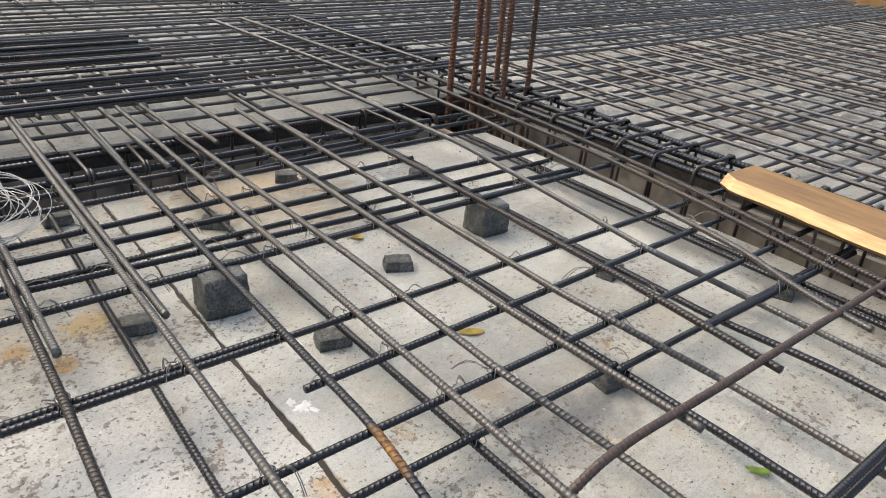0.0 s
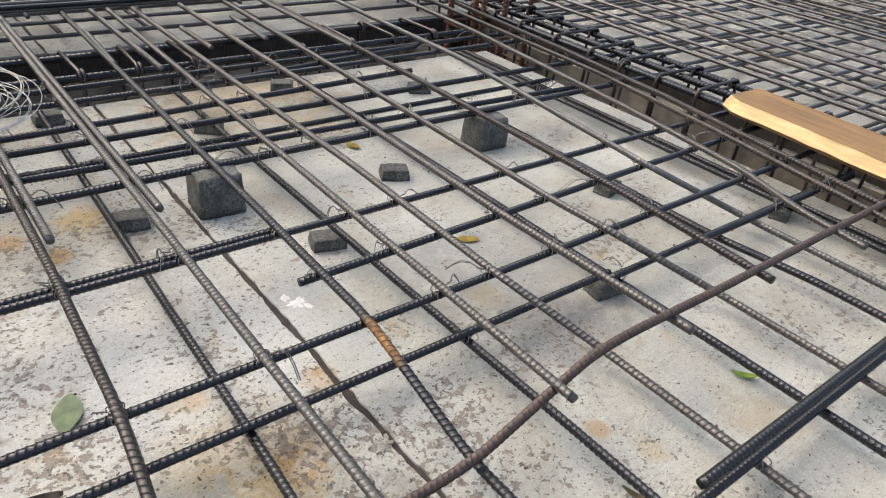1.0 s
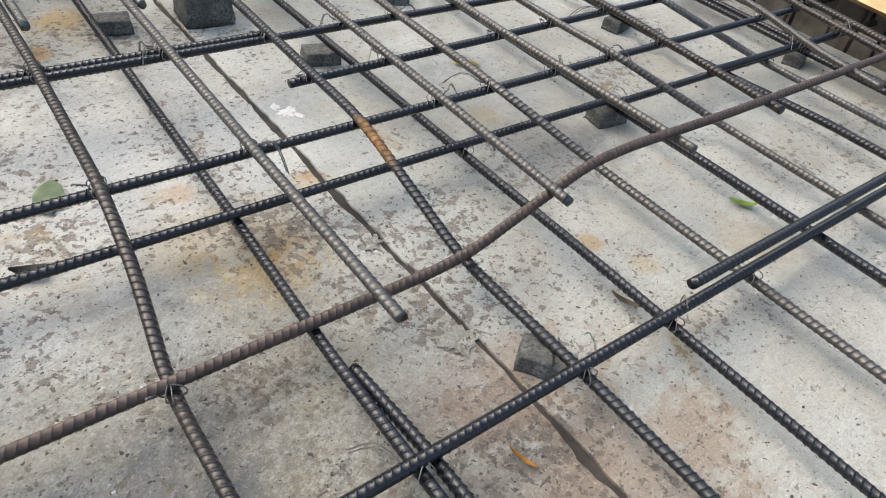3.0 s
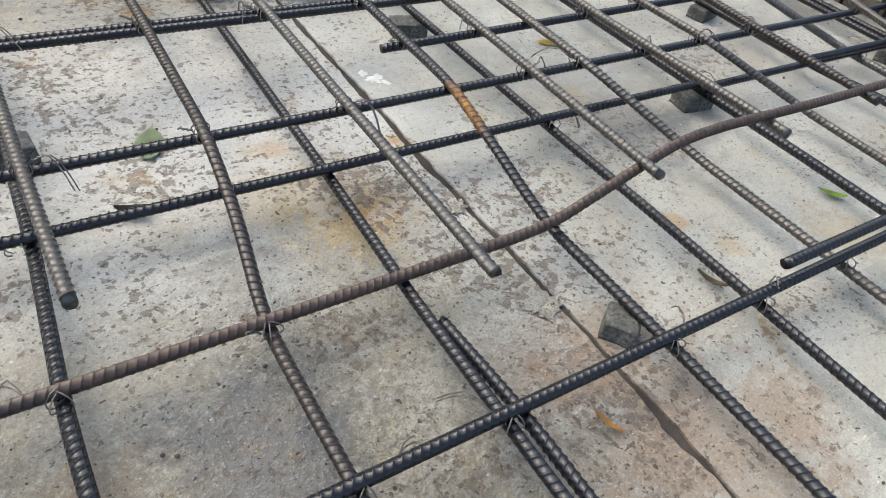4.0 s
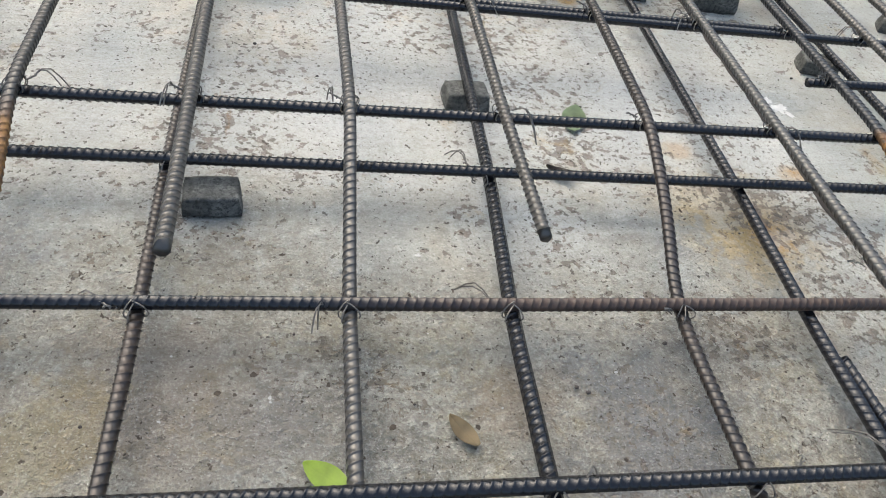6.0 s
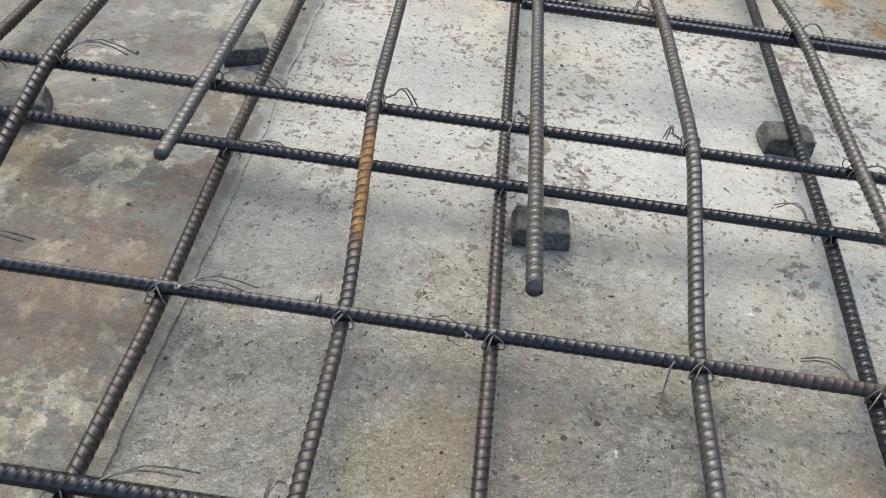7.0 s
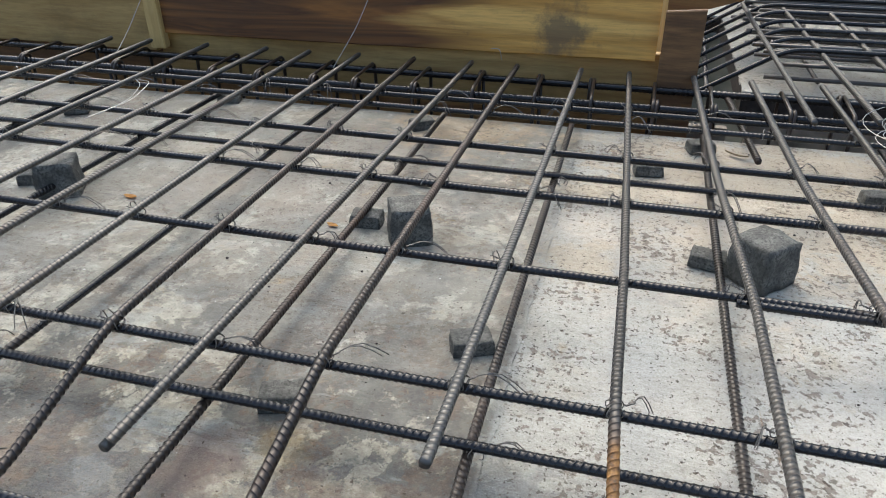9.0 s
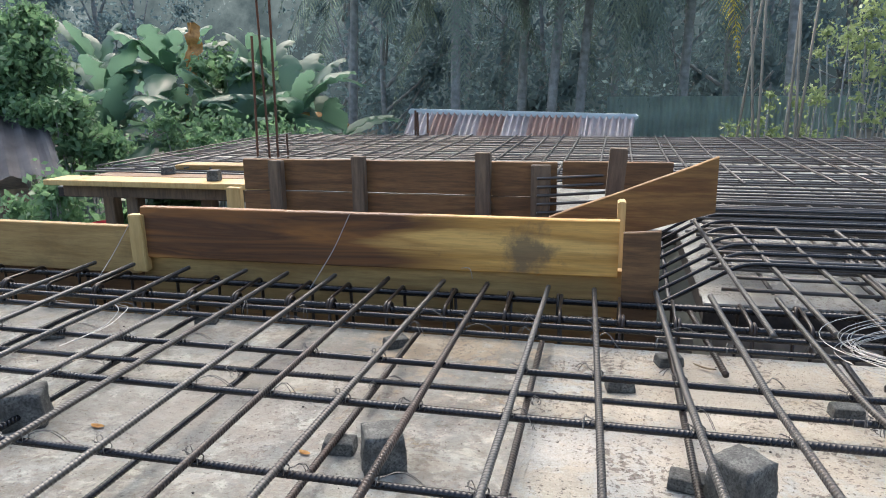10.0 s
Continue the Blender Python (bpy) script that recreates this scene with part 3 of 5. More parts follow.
deck("floor", -2.2, 2.085, -1.25, 1.545, 0.965)
deck("floor_beyond_trough", 2.44, 6.8, -1.65, 6.1, 2.44)
deck("floor_behind_stair", 0.33, 2.44, 1.925, 6.1, 0.965)
deck("floor_rear", -1.55, 0.33, 2.86, 6.1, -0.04)
deck("floor_corner", -3.1, -1.55, 3.5, 6.1, -2.05)


def trough(name, x0, x1, y0, y1, depth=0.27):
    """A beam's formwork: a soffit board between two side boards."""
    tr = tagged(new(name), "beam formwork trough of stained boards", "formwork trough", kind="structure")
    part("soffit", box_bm(x0 - 0.03, x1 + 0.03, y0 - 0.03, y1 + 0.03, -depth - 0.03, -depth), TROUGH_PLY, tr)
    if x1 - x0 > y1 - y0:
        for a, c in ((y0 - 0.025, y0 - 0.003), (y1 + 0.003, y1 + 0.025)):
            part("side_board", box_bm(x0, x1, a, c, -depth, -0.062), TROUGH_PLY, tr)
    else:
        for a, c in ((x0 - 0.025, x0 - 0.003), (x1 + 0.003, x1 + 0.025)):
            part("side_board", box_bm(a, c, y0, y1, -depth, -0.062), TROUGH_PLY, tr)
    return tr


trough("beam_trough_1", -2.2, 0.295, 1.548, 1.80)
trough("beam_trough_2", 2.12, 2.407, -1.6, 6.0)
trough("beam_trough_3", 0.357, 2.055, 1.548, 1.915)
# ---- slab reinforcement ----
TOP = "ribbed steel top bar tied over the crosswise bars"
CRANK = "ribbed steel bar cranked down from top to bottom mat"
BOT = "dark ribbed steel bottom bar on mortar cover blocks"
NEAR = -1.1
long_top, cross_top, long_bot, cross_bot = [], [], [], []


# cranked bars: their line from the support over the bend down to the bottom mat (x, y), and where they bend and reach the bottom
for line, yb, ye, look_of in (
        ([(-1.40, 1.715), (-1.38, 0.52), (-1.36, 0.34)], 0.52, 0.34, LONG_STEEL), ([(-1.09, 1.715), (-1.075, 0.52), (-1.06, 0.34)], 0.52, 0.34, LONG_STEEL), ([(-0.785, 1.715), (-0.79, 0.52), (-0.80, 0.34)], 0.52, 0.34, LONG_STEEL),
        ([(-0.494, 1.715), (-0.488, 0.525), (-0.492, 0.34)], 0.525, 0.34, BROWN_STEEL), ([(-0.226, 1.715), (-0.222, 0.525), (-0.228, 0.33)], 0.525, 0.33, BROWN_STEEL),
        ([(0.043, 1.715), (0.082, 0.8), (0.088, 0.525), (0.103, 0.33)], 0.525, 0.33, BAND_STEEL), ([(0.316, 1.715), (0.345, 1.15), (0.384, 0.76), (0.391, 0.525), (0.388, 0.32)], 0.525, 0.32, LONG_STEEL),
        ([(0.722, 2.12), (0.716, 0.8), (0.708, 0.525), (0.702, 0.43), (0.686, 0.32)], 0.525, 0.32, BROWN_STEEL), ([(1.021, 2.12), (1.008, 1.2), (1.002, 0.80), (0.998, 0.53), (1.0, 0.44), (1.002, 0.33)], 0.53, 0.33, SPOT_STEEL),
        ([(1.187, 2.12), (1.20, 1.3), (1.208, 0.9), (1.203, 0.53), (1.272, 0.36)], 0.53, 0.36, LONG_STEEL), ([(1.445, 2.12), (1.441, 1.3), (1.433, 0.63), (1.44, 0.53), (1.535, 0.37)], 0.53, 0.37, LONG_STEEL),
        ([(1.765, 2.12), (1.775, 1.3), (1.70, 0.66), (1.805, 0.50)], 0.66, 0.50, LONG_STEEL)):
    ends = [(x, y, ZTL) if y >= yb - 0.001 else (x, y, ZBL if y <= ye + 0.001 else ZTL + (ZBL - ZTL) * (yb - y) / (yb - ye)) for x, y in line]
    x1 = line[-1][0]
    ob = rebar(ends + [(x1 + (0.003 if 0.9 < x1 < 1.1 else 0.0), 0.15, ZBL), (x1 - (0.02 if x1 > 1.6 else 0.0), NEAR, ZBL)], look_of, CRANK)
    long_top.append((ob, [p for p in line if p[1] >= yb - 0.001]))
    long_bot.append((ob, x1, ye))
# extra top bars, cut off in the span
for line, look_of in (
        ([(-1.27, 1.715), (-1.22, 0.36)], LONG_STEEL), ([(-0.91, 1.715), (-0.94, 0.36)], LONG_STEEL), ([(-0.645, 1.715), (-0.640, 0.35)], LONG_STEEL), ([(-0.342, 1.715), (-0.362, 0.352)], LONG_STEEL), ([(-0.070, 1.715), (-0.071, 0.410)], LONG_STEEL),
        ([(0.19, 1.715), (0.212, 1.14), (0.238, 0.75), (0.246, 0.322)], LONG_STEEL), ([(0.465, 1.715), (0.487, 1.16), (0.547, 0.77), (0.547, 0.54), (0.551, 0.348)], LONG_STEEL), ([(0.872, 2.12), (0.866, 0.9), (0.862, 0.53), (0.861, 0.248)], LONG_STEEL),
        ([(1.13, 2.12), (1.121, 1.0), (1.116, 0.53), (1.112, 0.297)], LONG_STEEL), ([(1.312, 2.12), (1.327, 1.3), (1.321, 0.65), (1.335, 0.30)], LONG_STEEL), ([(1.566, 2.12), (1.574, 1.2), (1.565, 0.62), (1.545, 0.308)], BROWN_STEEL),
        ([(1.99, 2.12), (1.972, 1.5), (1.912, 0.9), (1.86, 0.56), (1.80, 0.40), (1.78, 0.28)], LONG_STEEL), ([(2.075, 2.12), (2.04, 1.09), (1.992, 0.72), (1.94, 0.43), (1.89, 0.15), (1.86, -0.4)], BROWN_STEEL), ([(2.155, 2.12), (2.10, 1.25), (2.065, 0.89), (2.0, 0.5), (1.95, 0.2), (1.93, -0.4)], BROWN_STEEL),
        ([(0.882, 2.12), (0.881, 0.90)], LONG_STEEL), ([(0.733, 2.12), (0.732, 0.882)], LONG_STEEL), ([(1.085, 2.10), (1.092, 1.47)], LONG_STEEL), ([(1.55, 1.98), (1.566, 1.48)], LONG_STEEL)):
    ob = rebar([(x, y, ZTL + 0.001) for x, y in line], look_of, TOP)
    long_top.append((ob, line[:-1] + [(line[-1][0], line[-1][1] + 0.02)]))
for x0, x1, y0, y1 in ((1.026, 1.016, 1.79, 1.54), (1.242, 1.245, 1.76, 1.58), (1.40, 1.395, 1.82, 1.60)):
    rebar([(x0, y0, ZTL), (x1, y1, ZTL)], LONG_STEEL, "short offcut of ribbed bar across the beam trough")
# straight bottom bars
for x0, xm, x1 in ((-1.58, -1.56, -1.56), (-1.25, -1.25, -1.25), (-0.93, -0.94, -0.94), (-0.622, -0.64, -0.645), (-0.35, -0.351, -0.352), (-0.062, -0.05, -0.042), (0.212, 0.219, 0.223), (0.553, 0.538, 0.527), (0.847, 0.824, 0.817), (1.12, 1.127, 1.131), (1.41, 1.418, 1.422), (1.68, 1.686, 1.712), (1.93, 1.93, 1.93), (1.957, 1.957, 1.957)):
    ob = rebar([(x0, 1.50, ZBL), (xm, 0.49, ZBL), (x1, 0.30, ZBL), (x1, NEAR, ZBL)], BROWN_STEEL if x0 in (0.212, -0.062, -0.35) else STEEL, BOT)
    long_bot.append((ob, x1, 1.4))
rebar([(0.826, 0.262, ZBL), (0.834, 0.15, ZBL), (0.836, NEAR, ZBL)], STEEL, "dark ribbed lap bar tied beside a bottom bar")
# crosswise top bars: left end, its y, right end, its y
for x0, y0, x1, y1, z in (
        (-2.0, 0.522, 2.30, 0.547, ZTT), (-2.0, 0.782, 1.00, 0.788, ZTT), (0.22, 0.7745, 2.30, 0.775, ZTT), (-2.0, 1.01, 2.30, 1.028, ZTT), (-2.0, 1.21, 2.25, 1.195, ZTT),
        (-2.0, 1.372, 2.2, 1.40, ZTT), (-2.0, 1.45, 2.2, 1.47, ZTT), (0.972, 0.655, 2.22, 0.686, ZTT), (1.145, 0.152, 2.30, 0.150, ZTT), (1.57, 0.446, 2.085, 0.440, ZTT), (0.55, 1.255, 1.62, 1.30, ZTT), (0.46, 1.11, 1.95, 1.05, ZTT),
        (1.06, 1.385, 1.75, 1.455, ZTT)):
    ob = rebar([(x0, y0, z), (x1, y1, z)], STEEL, "ribbed steel crosswise bar under the lengthwise top bars", turn=0.0 if y0 == 0.152 else None)
    cross_top.append((x0, y0, x1, y1))
# crosswise bottom bars
for x0, y0, x1, y1 in ((-2.0, 0.146, 2.0, 0.152), (-2.0, 0.488, 1.41, 0.490), (1.40, 0.478, 2.2, 0.478), (-2.0, 1.17, 2.0, 1.19), (-2.0, -0.10, 2.0, -0.09), (-2.0, -0.36, 2.0, -0.35), (-2.0, -0.7, 2.0, -0.7)):
    rebar([(x0, y0, ZBT), (x1, y1, ZBT)], STEEL, BOT, turn=0.0)
    cross_bot.append((x0, y0, x1, y1))
rebar([(-2.0, 0.308, ZBT), (0.50, 0.315, ZBT - 0.003), (0.95, 0.318, ZBT), (1.0, 0.319, 0.043), (1.17, 0.330, 0.094), (1.24, 0.333, 0.096), (1.45, 0.334, 0.09), (2.3, 0.340, 0.084)], CRANK_STEEL, CRANK)
cross_bot.append((-2.0, 0.310, 0.86, 0.317))


# ---- tie wires: a noose round each crossing, its twist and two loose tails ----
def tube(bm, pts, r, sides=5):
    pts = [Vector(p) for p in pts]
    prev = None
    for i, p in enumerate(pts):
        d = (pts[min(i + 1, len(pts) - 1)] - pts[max(i - 1, 0)]).normalized()
        a = d.orthogonal().normalized()
        if prev is not None:
            a = (prev_a - d * prev_a.dot(d)).normalized()
        prev_a = a
        b = d.cross(a)
        ring = [bm.verts.new(p + r * (math.cos(t * 2 * math.pi / sides) * a + math.sin(t * 2 * math.pi / sides) * b)) for t in range(sides)]
        if prev is not None:
            for k in range(sides):
                bm.faces.new((prev[k], prev[(k + 1) % sides], ring[(k + 1) % sides], ring[k]))
        else:
            bm.faces.new(ring[::-1])
        prev = ring
    bm.faces.new(prev)
    return bm


def tie_meshes(count):
    """Shared meshes for the ties; origin at the contact of the two bars, upper bar along y."""
    out = []
    for i in range(count):
        bm = bmesh.new()
        s = 1 if i % 2 else -1
        R = 0.0072
        for k in range(3):
            w = R + 0.0008 * k
            slew = (0.010, -0.009, 0.006)[k]
            loop = [(s * w * math.cos(a) * 1.05, s * slew * math.cos(a) + 0.0015 * k, 0.006 + w * math.sin(a)) for a in np.linspace(-1.0, math.pi + 1.0, 13)]
            tube(bm, loop, 0.00062)
        # twisted knot
        tw = [(s * (R + 0.002 + 0.0014 * k) + 0.0014 * math.cos(k * 2.1), 0.004 + 0.0014 * math.sin(k * 2.1), 0.009 + 0.0007 * k) for k in range(9)]
        tube(bm, tw, 0.001)
        if i % 4 != 2:
            reach = (0.025, 0.06, 0.035, 0.05, 0.02)[i % 5]
            ang = rng.uniform(-1.2, 1.2)
            end = Vector((s * (0.014 + reach * math.cos(ang)), reach * math.sin(ang), 0.012 - reach * rng.uniform(0.1, 0.9)))
            for k in range(2):
                e = end + Vector((0.005 * k, 0.010 * k, 0.004 - 0.008 * k))
                a = Vector((s * (R + 0.011), 0.004, 0.014))
                m = a.lerp(e, 0.5) + Vector((0, 0.004, 0.008 + 0.003 * k))
                tube(bm, [a, a.lerp(m, 0.5) + Vector((0, 0, 0.003)), m, m.lerp(e, 0.5) + Vector((0, 0, 0.002)), e], 0.0007)
        me = bpy.data.meshes.new("tie_wire")
        bm.to_mesh(me)
        bm.free()
        me.materials.append(WIRE)
        out.append(me)
    return out


TIES = tie_meshes(9)


def tie(parent, x, y, z):
    t = new("tie_wire", TIES[int(rng.integers(len(TIES)))])
    t.parent = parent
    t.matrix_local = pose(x, y, z, rng.uniform(-8, 8), rng.uniform(-10, 10), rng.uniform(-25, 25))


for ob, line in long_top:
    for cx0, cy0, cx1, cy1 in cross_top:
        ys = [p[1] for p in line][::-1]
        x = float(np.interp(cy0, ys, [p[0] for p in line][::-1]))
        y = cy0 + (cy1 - cy0) * (x - cx0) / (cx1 - cx0)
        x = float(np.interp(y, ys, [p[0] for p in line][::-1]))
        if cx0 - 0.01 < x < cx1 + 0.01 and ys[0] - 0.01 < y < ys[-1] and -1.5 < x < 2.15 and rng.random() < 0.9:
            tie(ob, x, y, ZTT)
for ob, x, ytop in long_bot:
    for cx0, cy0, cx1, cy1 in cross_bot:
        if cx0 < x < cx1 and cy0 <= ytop + 0.02 and -1.1 < x and cy0 > -0.2 and rng.random() < 0.85:
            tie(ob, x, cy0, ZBL)


# ---- beam cages ----
def stirrup_mesh(w, h, r=0.0045, hook=0.09):
    """A closed link in the xz plane with two hooked ends at its upper corner."""
    bm = bmesh.new()
    c = 0.018
    pts = []
    for cx, cz, a0 in ((w / 2 - c, h - c, 0), (-w / 2 + c, h - c, 90), (-w / 2 + c, c, 180), (w / 2 - c, c, 270)):
        for k in range(4):
            a = radians(a0 + k * 30)
            pts.append((cx + c * math.cos(a), 0.0, cz + c * math.sin(a)))
    pts.append((w / 2, 0.004, h - c))
    for k in range(5):
        a = radians(k * 36)
        pts.append((w / 2 - c + c * math.cos(a), 0.008, h - c + c * math.sin(a)))
    pts.append((w / 2 - 2 * c + 0.004, 0.01, h - c - hook * 0.6))
    tube(bm, pts, r, 6)
    me = bpy.data.meshes.new("stirrup")
    bm.to_mesh(me)
    bm.free()
    for p in me.polygons:
        p.use_smooth = True
    me.materials.append(BROWN_STEEL)
    return me


def cage(label, x0, y0, x1, y1, w, z0, z1, step, start=0.0, top_bars=(-1, 0, 1)):
    """A beam cage along the line: main bars and stirrups are its parts."""
    root = tagged(new("beam_cage"), label, "reinforcement cage")
    d = Vector((x1 - x0, y1 - y0, 0))
    length, along = d.length, d.normalized()
    side = Vector((-along.y, along.x, 0))
    for k in top_bars:
        o = side * (k * (w / 2 - 0.016))
        me = bar_mesh("main_bar", [(x0 + o.x, y0 + o.y, z1 - 0.016), (x1 + o.x, y1 + o.y, z1 - 0.016)], 0.0085, True, pitch=0.011)
        me.materials.append(STEEL)
        new("main_bar", me).parent = root
    for k in (-1, 1):
        o = side * (k * (w / 2 - 0.016))
        me = bar_mesh("main_bar", [(x0 + o.x, y0 + o.y, z0 + 0.016), (x1 + o.x, y1 + o.y, z0 + 0.016)], 0.0085, False)
        me.materials.append(STEEL)
        new("main_bar", me).parent = root
    st = stirrup_mesh(w, z1 - z0)
    ang = math.degrees(math.atan2(along.y, along.x)) - 90
    s = start
    while s < length:
        o = new("stirrup", st)
        o.parent = root
        p = Vector((x0, y0, z0)) + along * s
        o.matrix_local = pose(p.x, p.y, p.z, rng.uniform(-3, 3), 0, ang + rng.uniform(-3, 3) + (180 if rng.random() < 0.3 else 0))
        s += step * rng.uniform(0.9, 1.1)
    return root


cage("rusty stirrups round dark main bars in the beam trough", -2.1, 1.625, 2.05, 1.655, 0.17, -0.24, 0.066, 0.14, 0.1, (-1, 1))
cage("hooked brown stirrups round dark main bars in the beam trough", 2.255, -1.55, 2.255, 5.9, 0.20, -0.24, 0.095, 0.125, 0.05)
# ---- mats of the other slab fields ----
def mat_field(label, along_x, a0, a1, c0, c1, step, z, jitter=0.02, near=0, pair=0.0):
    """Parallel bars of one field, each a thing of its own; the nearest ones are ribbed; pair: every bar has a second one beside it."""
    c, k = c0, 0
    while c < c1:
        for extra in ((0.0, pair) if pair else (0.0,)):
            e0, e1 = a0 + rng.uniform(-0.02, 0.05), a1 + rng.uniform(-0.05, 0.02)
            s0, s1 = rng.uniform(-jitter, jitter, 2)
            q0, q1 = c + extra + s0 * 0.6, c + extra + s1 * 0.6
            zz = z + rng.uniform(-0.004, 0.004)
            pts = [(e0, q0, zz), ((e0 + e1) / 2, (q0 + q1) / 2 + rng.uniform(-0.01, 0.01), zz - 0.004), (e1, q1, zz)] if along_x else [(q0, e0, zz), ((q0 + q1) / 2 + rng.uniform(-0.01, 0.01), (e0 + e1) / 2, zz - 0.004), (q1, e1, zz)]
            if k < near:
                rebar([pts[0], pts[-1]], STEEL, label, ribs=True, group="bars of the other mats")
            else:
                me = bar_mesh("rebar", pts, 0.006, False, sides=6)
                me.materials.append(FAR_STEEL)
                tagged(new("rebar", me), label, "reinforcing bar", "bars of the other mats")
        c += step * rng.uniform(0.65, 1.35)
        k += 1


FARBAR = "dark steel bars of the mat on the next slab field"
mat_field(FARBAR, True, 0.36, 6.6, 1.97, 3.4, 0.074, ZTL + 0.014, jitter=0.03)
mat_field(FARBAR, True, -2.9, 6.6, 3.45, 6.0, 0.085, ZTL + 0.014, jitter=0.03)
mat_field(FARBAR, False, 1.95, 6.0, 0.40, 2.3, 0.092, ZTL, near=0)
mat_field(FARBAR, False, 3.55, 6.0, -2.9, -1.6, 0.16, ZTL + 0.028)
mat_field(FARBAR, False, 3.4, 6.0, 0.45, 6.7, 0.2, ZTL + 0.028)
mat_field(FARBAR, False, 3.4, 6.0, -1.5, 0.4, 0.16, ZTL + 0.028)
mat_field(FARBAR, True, 2.3, 6.6, -1.5, 1.95, 0.095, ZTT)
mat_field(FARBAR, False, -1.6, 6.0, 2.47, 6.7, 0.115, ZTL)
mat_field(FARBAR, True, 2.46, 6.6, -1.5, 5.9, 0.2, ZBT)
mat_field(FARBAR, False, -1.6, 6.0, 2.52, 6.7, 0.2, ZBL)
mat_field(FARBAR, True, 0.36, 2.4, 1.95, 3.4, 0.2, ZBT)
mat_field(FARBAR, False, 1.97, 3.4, 0.5, 2.3, 0.26, ZBL)
mat_field(FARBAR, True, 0.36, 2.4, 1.95, 2.6, 0.085, ZTT - 0.004, jitter=0.03)
for x0, x1 in ((1.86, 1.80), (2.0, 1.93), (2.2, 2.16)):
    rebar([(x0, 1.96, ZTL + 0.028), (x1, 2.95, ZTL + 0.028)], LONG_STEEL, "grey ribbed bar over the mat behind the trough", group="bars of the other mats")
for x0, y0, x1, y1 in ((0.352, 2.5, 0.402, 1.42), (0.465, 2.45, 0.524, 1.45), (0.592, 2.4, 0.634, 1.53), (0.766, 2.4, 0.790, 1.66)):
    rebar([(x0, y0, ZTL + 0.028), (x1, y1, ZTL + 0.012)], LONG_STEEL, "grey ribbed bar of the rear mat, cut off over the trough", group="bars of the other mats")
rebar([(0.267, 1.74, ZBL + 0.02), (0.311, 1.37, ZBL)], BROWN_STEEL, "short brown bar end lying at the trough's edge", group="bars of the other mats")
# bars that bend down into the stair flight
for k in range(8):
    y = 1.93 + 0.115 * k + rng.uniform(-0.01, 0.01)
    rebar([(1.4, y, ZTT + 0.04), (0.42, y, ZTT + 0.04), (0.06, y - 0.03, ZTT - 0.17), (-0.5, y - 0.05, -0.46)], STEEL, "dark bar bent down into the stair opening", group="stair bars")
for k in range(4):
    x = 0.24 - 0.15 * k
    rebar([(x, 1.9, 0.0 - 0.085 * k), (x + 0.02, 2.75, 0.0 - 0.085 * k)], STEEL, "dark bar across the stair reinforcement", group="stair bars")


# ---- spacer blocks ----
def block_mesh(name, sx, sy, sz, bev, rough, seed):
    bm = bmesh.new()
    bmesh.ops.create_cube(bm, size=1, matrix=Matrix.Translation((0, 0, 0.5)))
    bmesh.ops.subdivide_edges(bm, edges=bm.edges[:], cuts=7, use_grid_fill=True)
    for v in bm.verts:
        p = v.co - Vector((0, 0, 0.5))
        m = max(abs(p.x), abs(p.y), abs(p.z))
        sph = p.normalized() * 0.68
        edge = sorted((abs(p.x), abs(p.y), abs(p.z)))[1]
        w = max(0.0, (edge - (0.5 - bev)) / bev) * 0.16
        p = p.lerp(sph, w)
        q = Vector((p.x * sx * (1 - 0.10 * p.z), p.y * sy * (1 - 0.06 * p.z), (p.z + 0.5) * sz))
        n = noise.noise_vector(Vector((q.x * 45, q.y * 45, q.z * 45 + seed)))
        q += n * rough
        q += noise.noise_vector(q * 170 + Vector((seed, 0, 0))) * rough * 0.5
        q.z = max(q.z, 0.0)
        v.co = q
    for f in bm.faces:
        f.smooth = True
    me = bpy.data.meshes.new(name)
    bm.to_mesh(me)
    bm.free()
    me.materials.append(CONC)
    return me


def block(name, x, y, turn, me, label, group):
    o = new(name, me)
    o.matrix_world = pose(x, y, 0.0, 0, 0, turn)
    return tagged(o, label, "spacer block", group)


CUBES = [block_mesh("spacer_cube", 0.070, 0.066, 0.066, 0.07, 0.003, s * 9.1) for s in range(3)]
for i, (x, y, turn, size) in enumerate(((-0.262, 0.953, 24, 0.95), (0.277, 0.965, 46, 1.05), (1.008, 1.012, -4, 1.08), (1.612, 1.012, 0, 1.02), (-0.945, 0.955, 30, 1.0))):
    block("spacer_cube", x, y, turn, CUBES[i % 3], "rough grey mortar cube that props the top mat", "mortar cubes").scale = (size, size, size)
CHIPS = [block_mesh("cover_block", 0.053, 0.036, 0.021, 0.12, 0.0015, 40 + s * 5.7) for s in range(4)]
for i, (x, y, turn) in enumerate(((0.868, 1.016, -10), (1.108, 0.815, -12), (1.345, 0.968, -24), (1.37, 1.475, -25), (1.675, 1.335, -25), (1.122, 1.315, -35), (0.86, 1.485, 0), (1.412, 0.492, -5), (-0.282, 0.535, 20),
                                  (-0.095, 0.692, 25), (0.108, 1.322, 10), (0.210, 1.468, 20), (-0.395, 1.455, 40), (0.205, 0.988, -10), (0.262, 0.468, 4), (-0.348, 0.982, 5), (0.505, 1.285, 5), (-0.92, 1.515, 15),
                                  (0.540, 0.668, 4), (1.69, 0.725, 15), (1.93, 0.485, 20), (-1.235, 1.345, 30), (-1.03, 0.98, 25))):
    block("cover_block", x, y, turn, CHIPS[i % 4], "small dark mortar cover block under a bottom bar", "cover blocks")
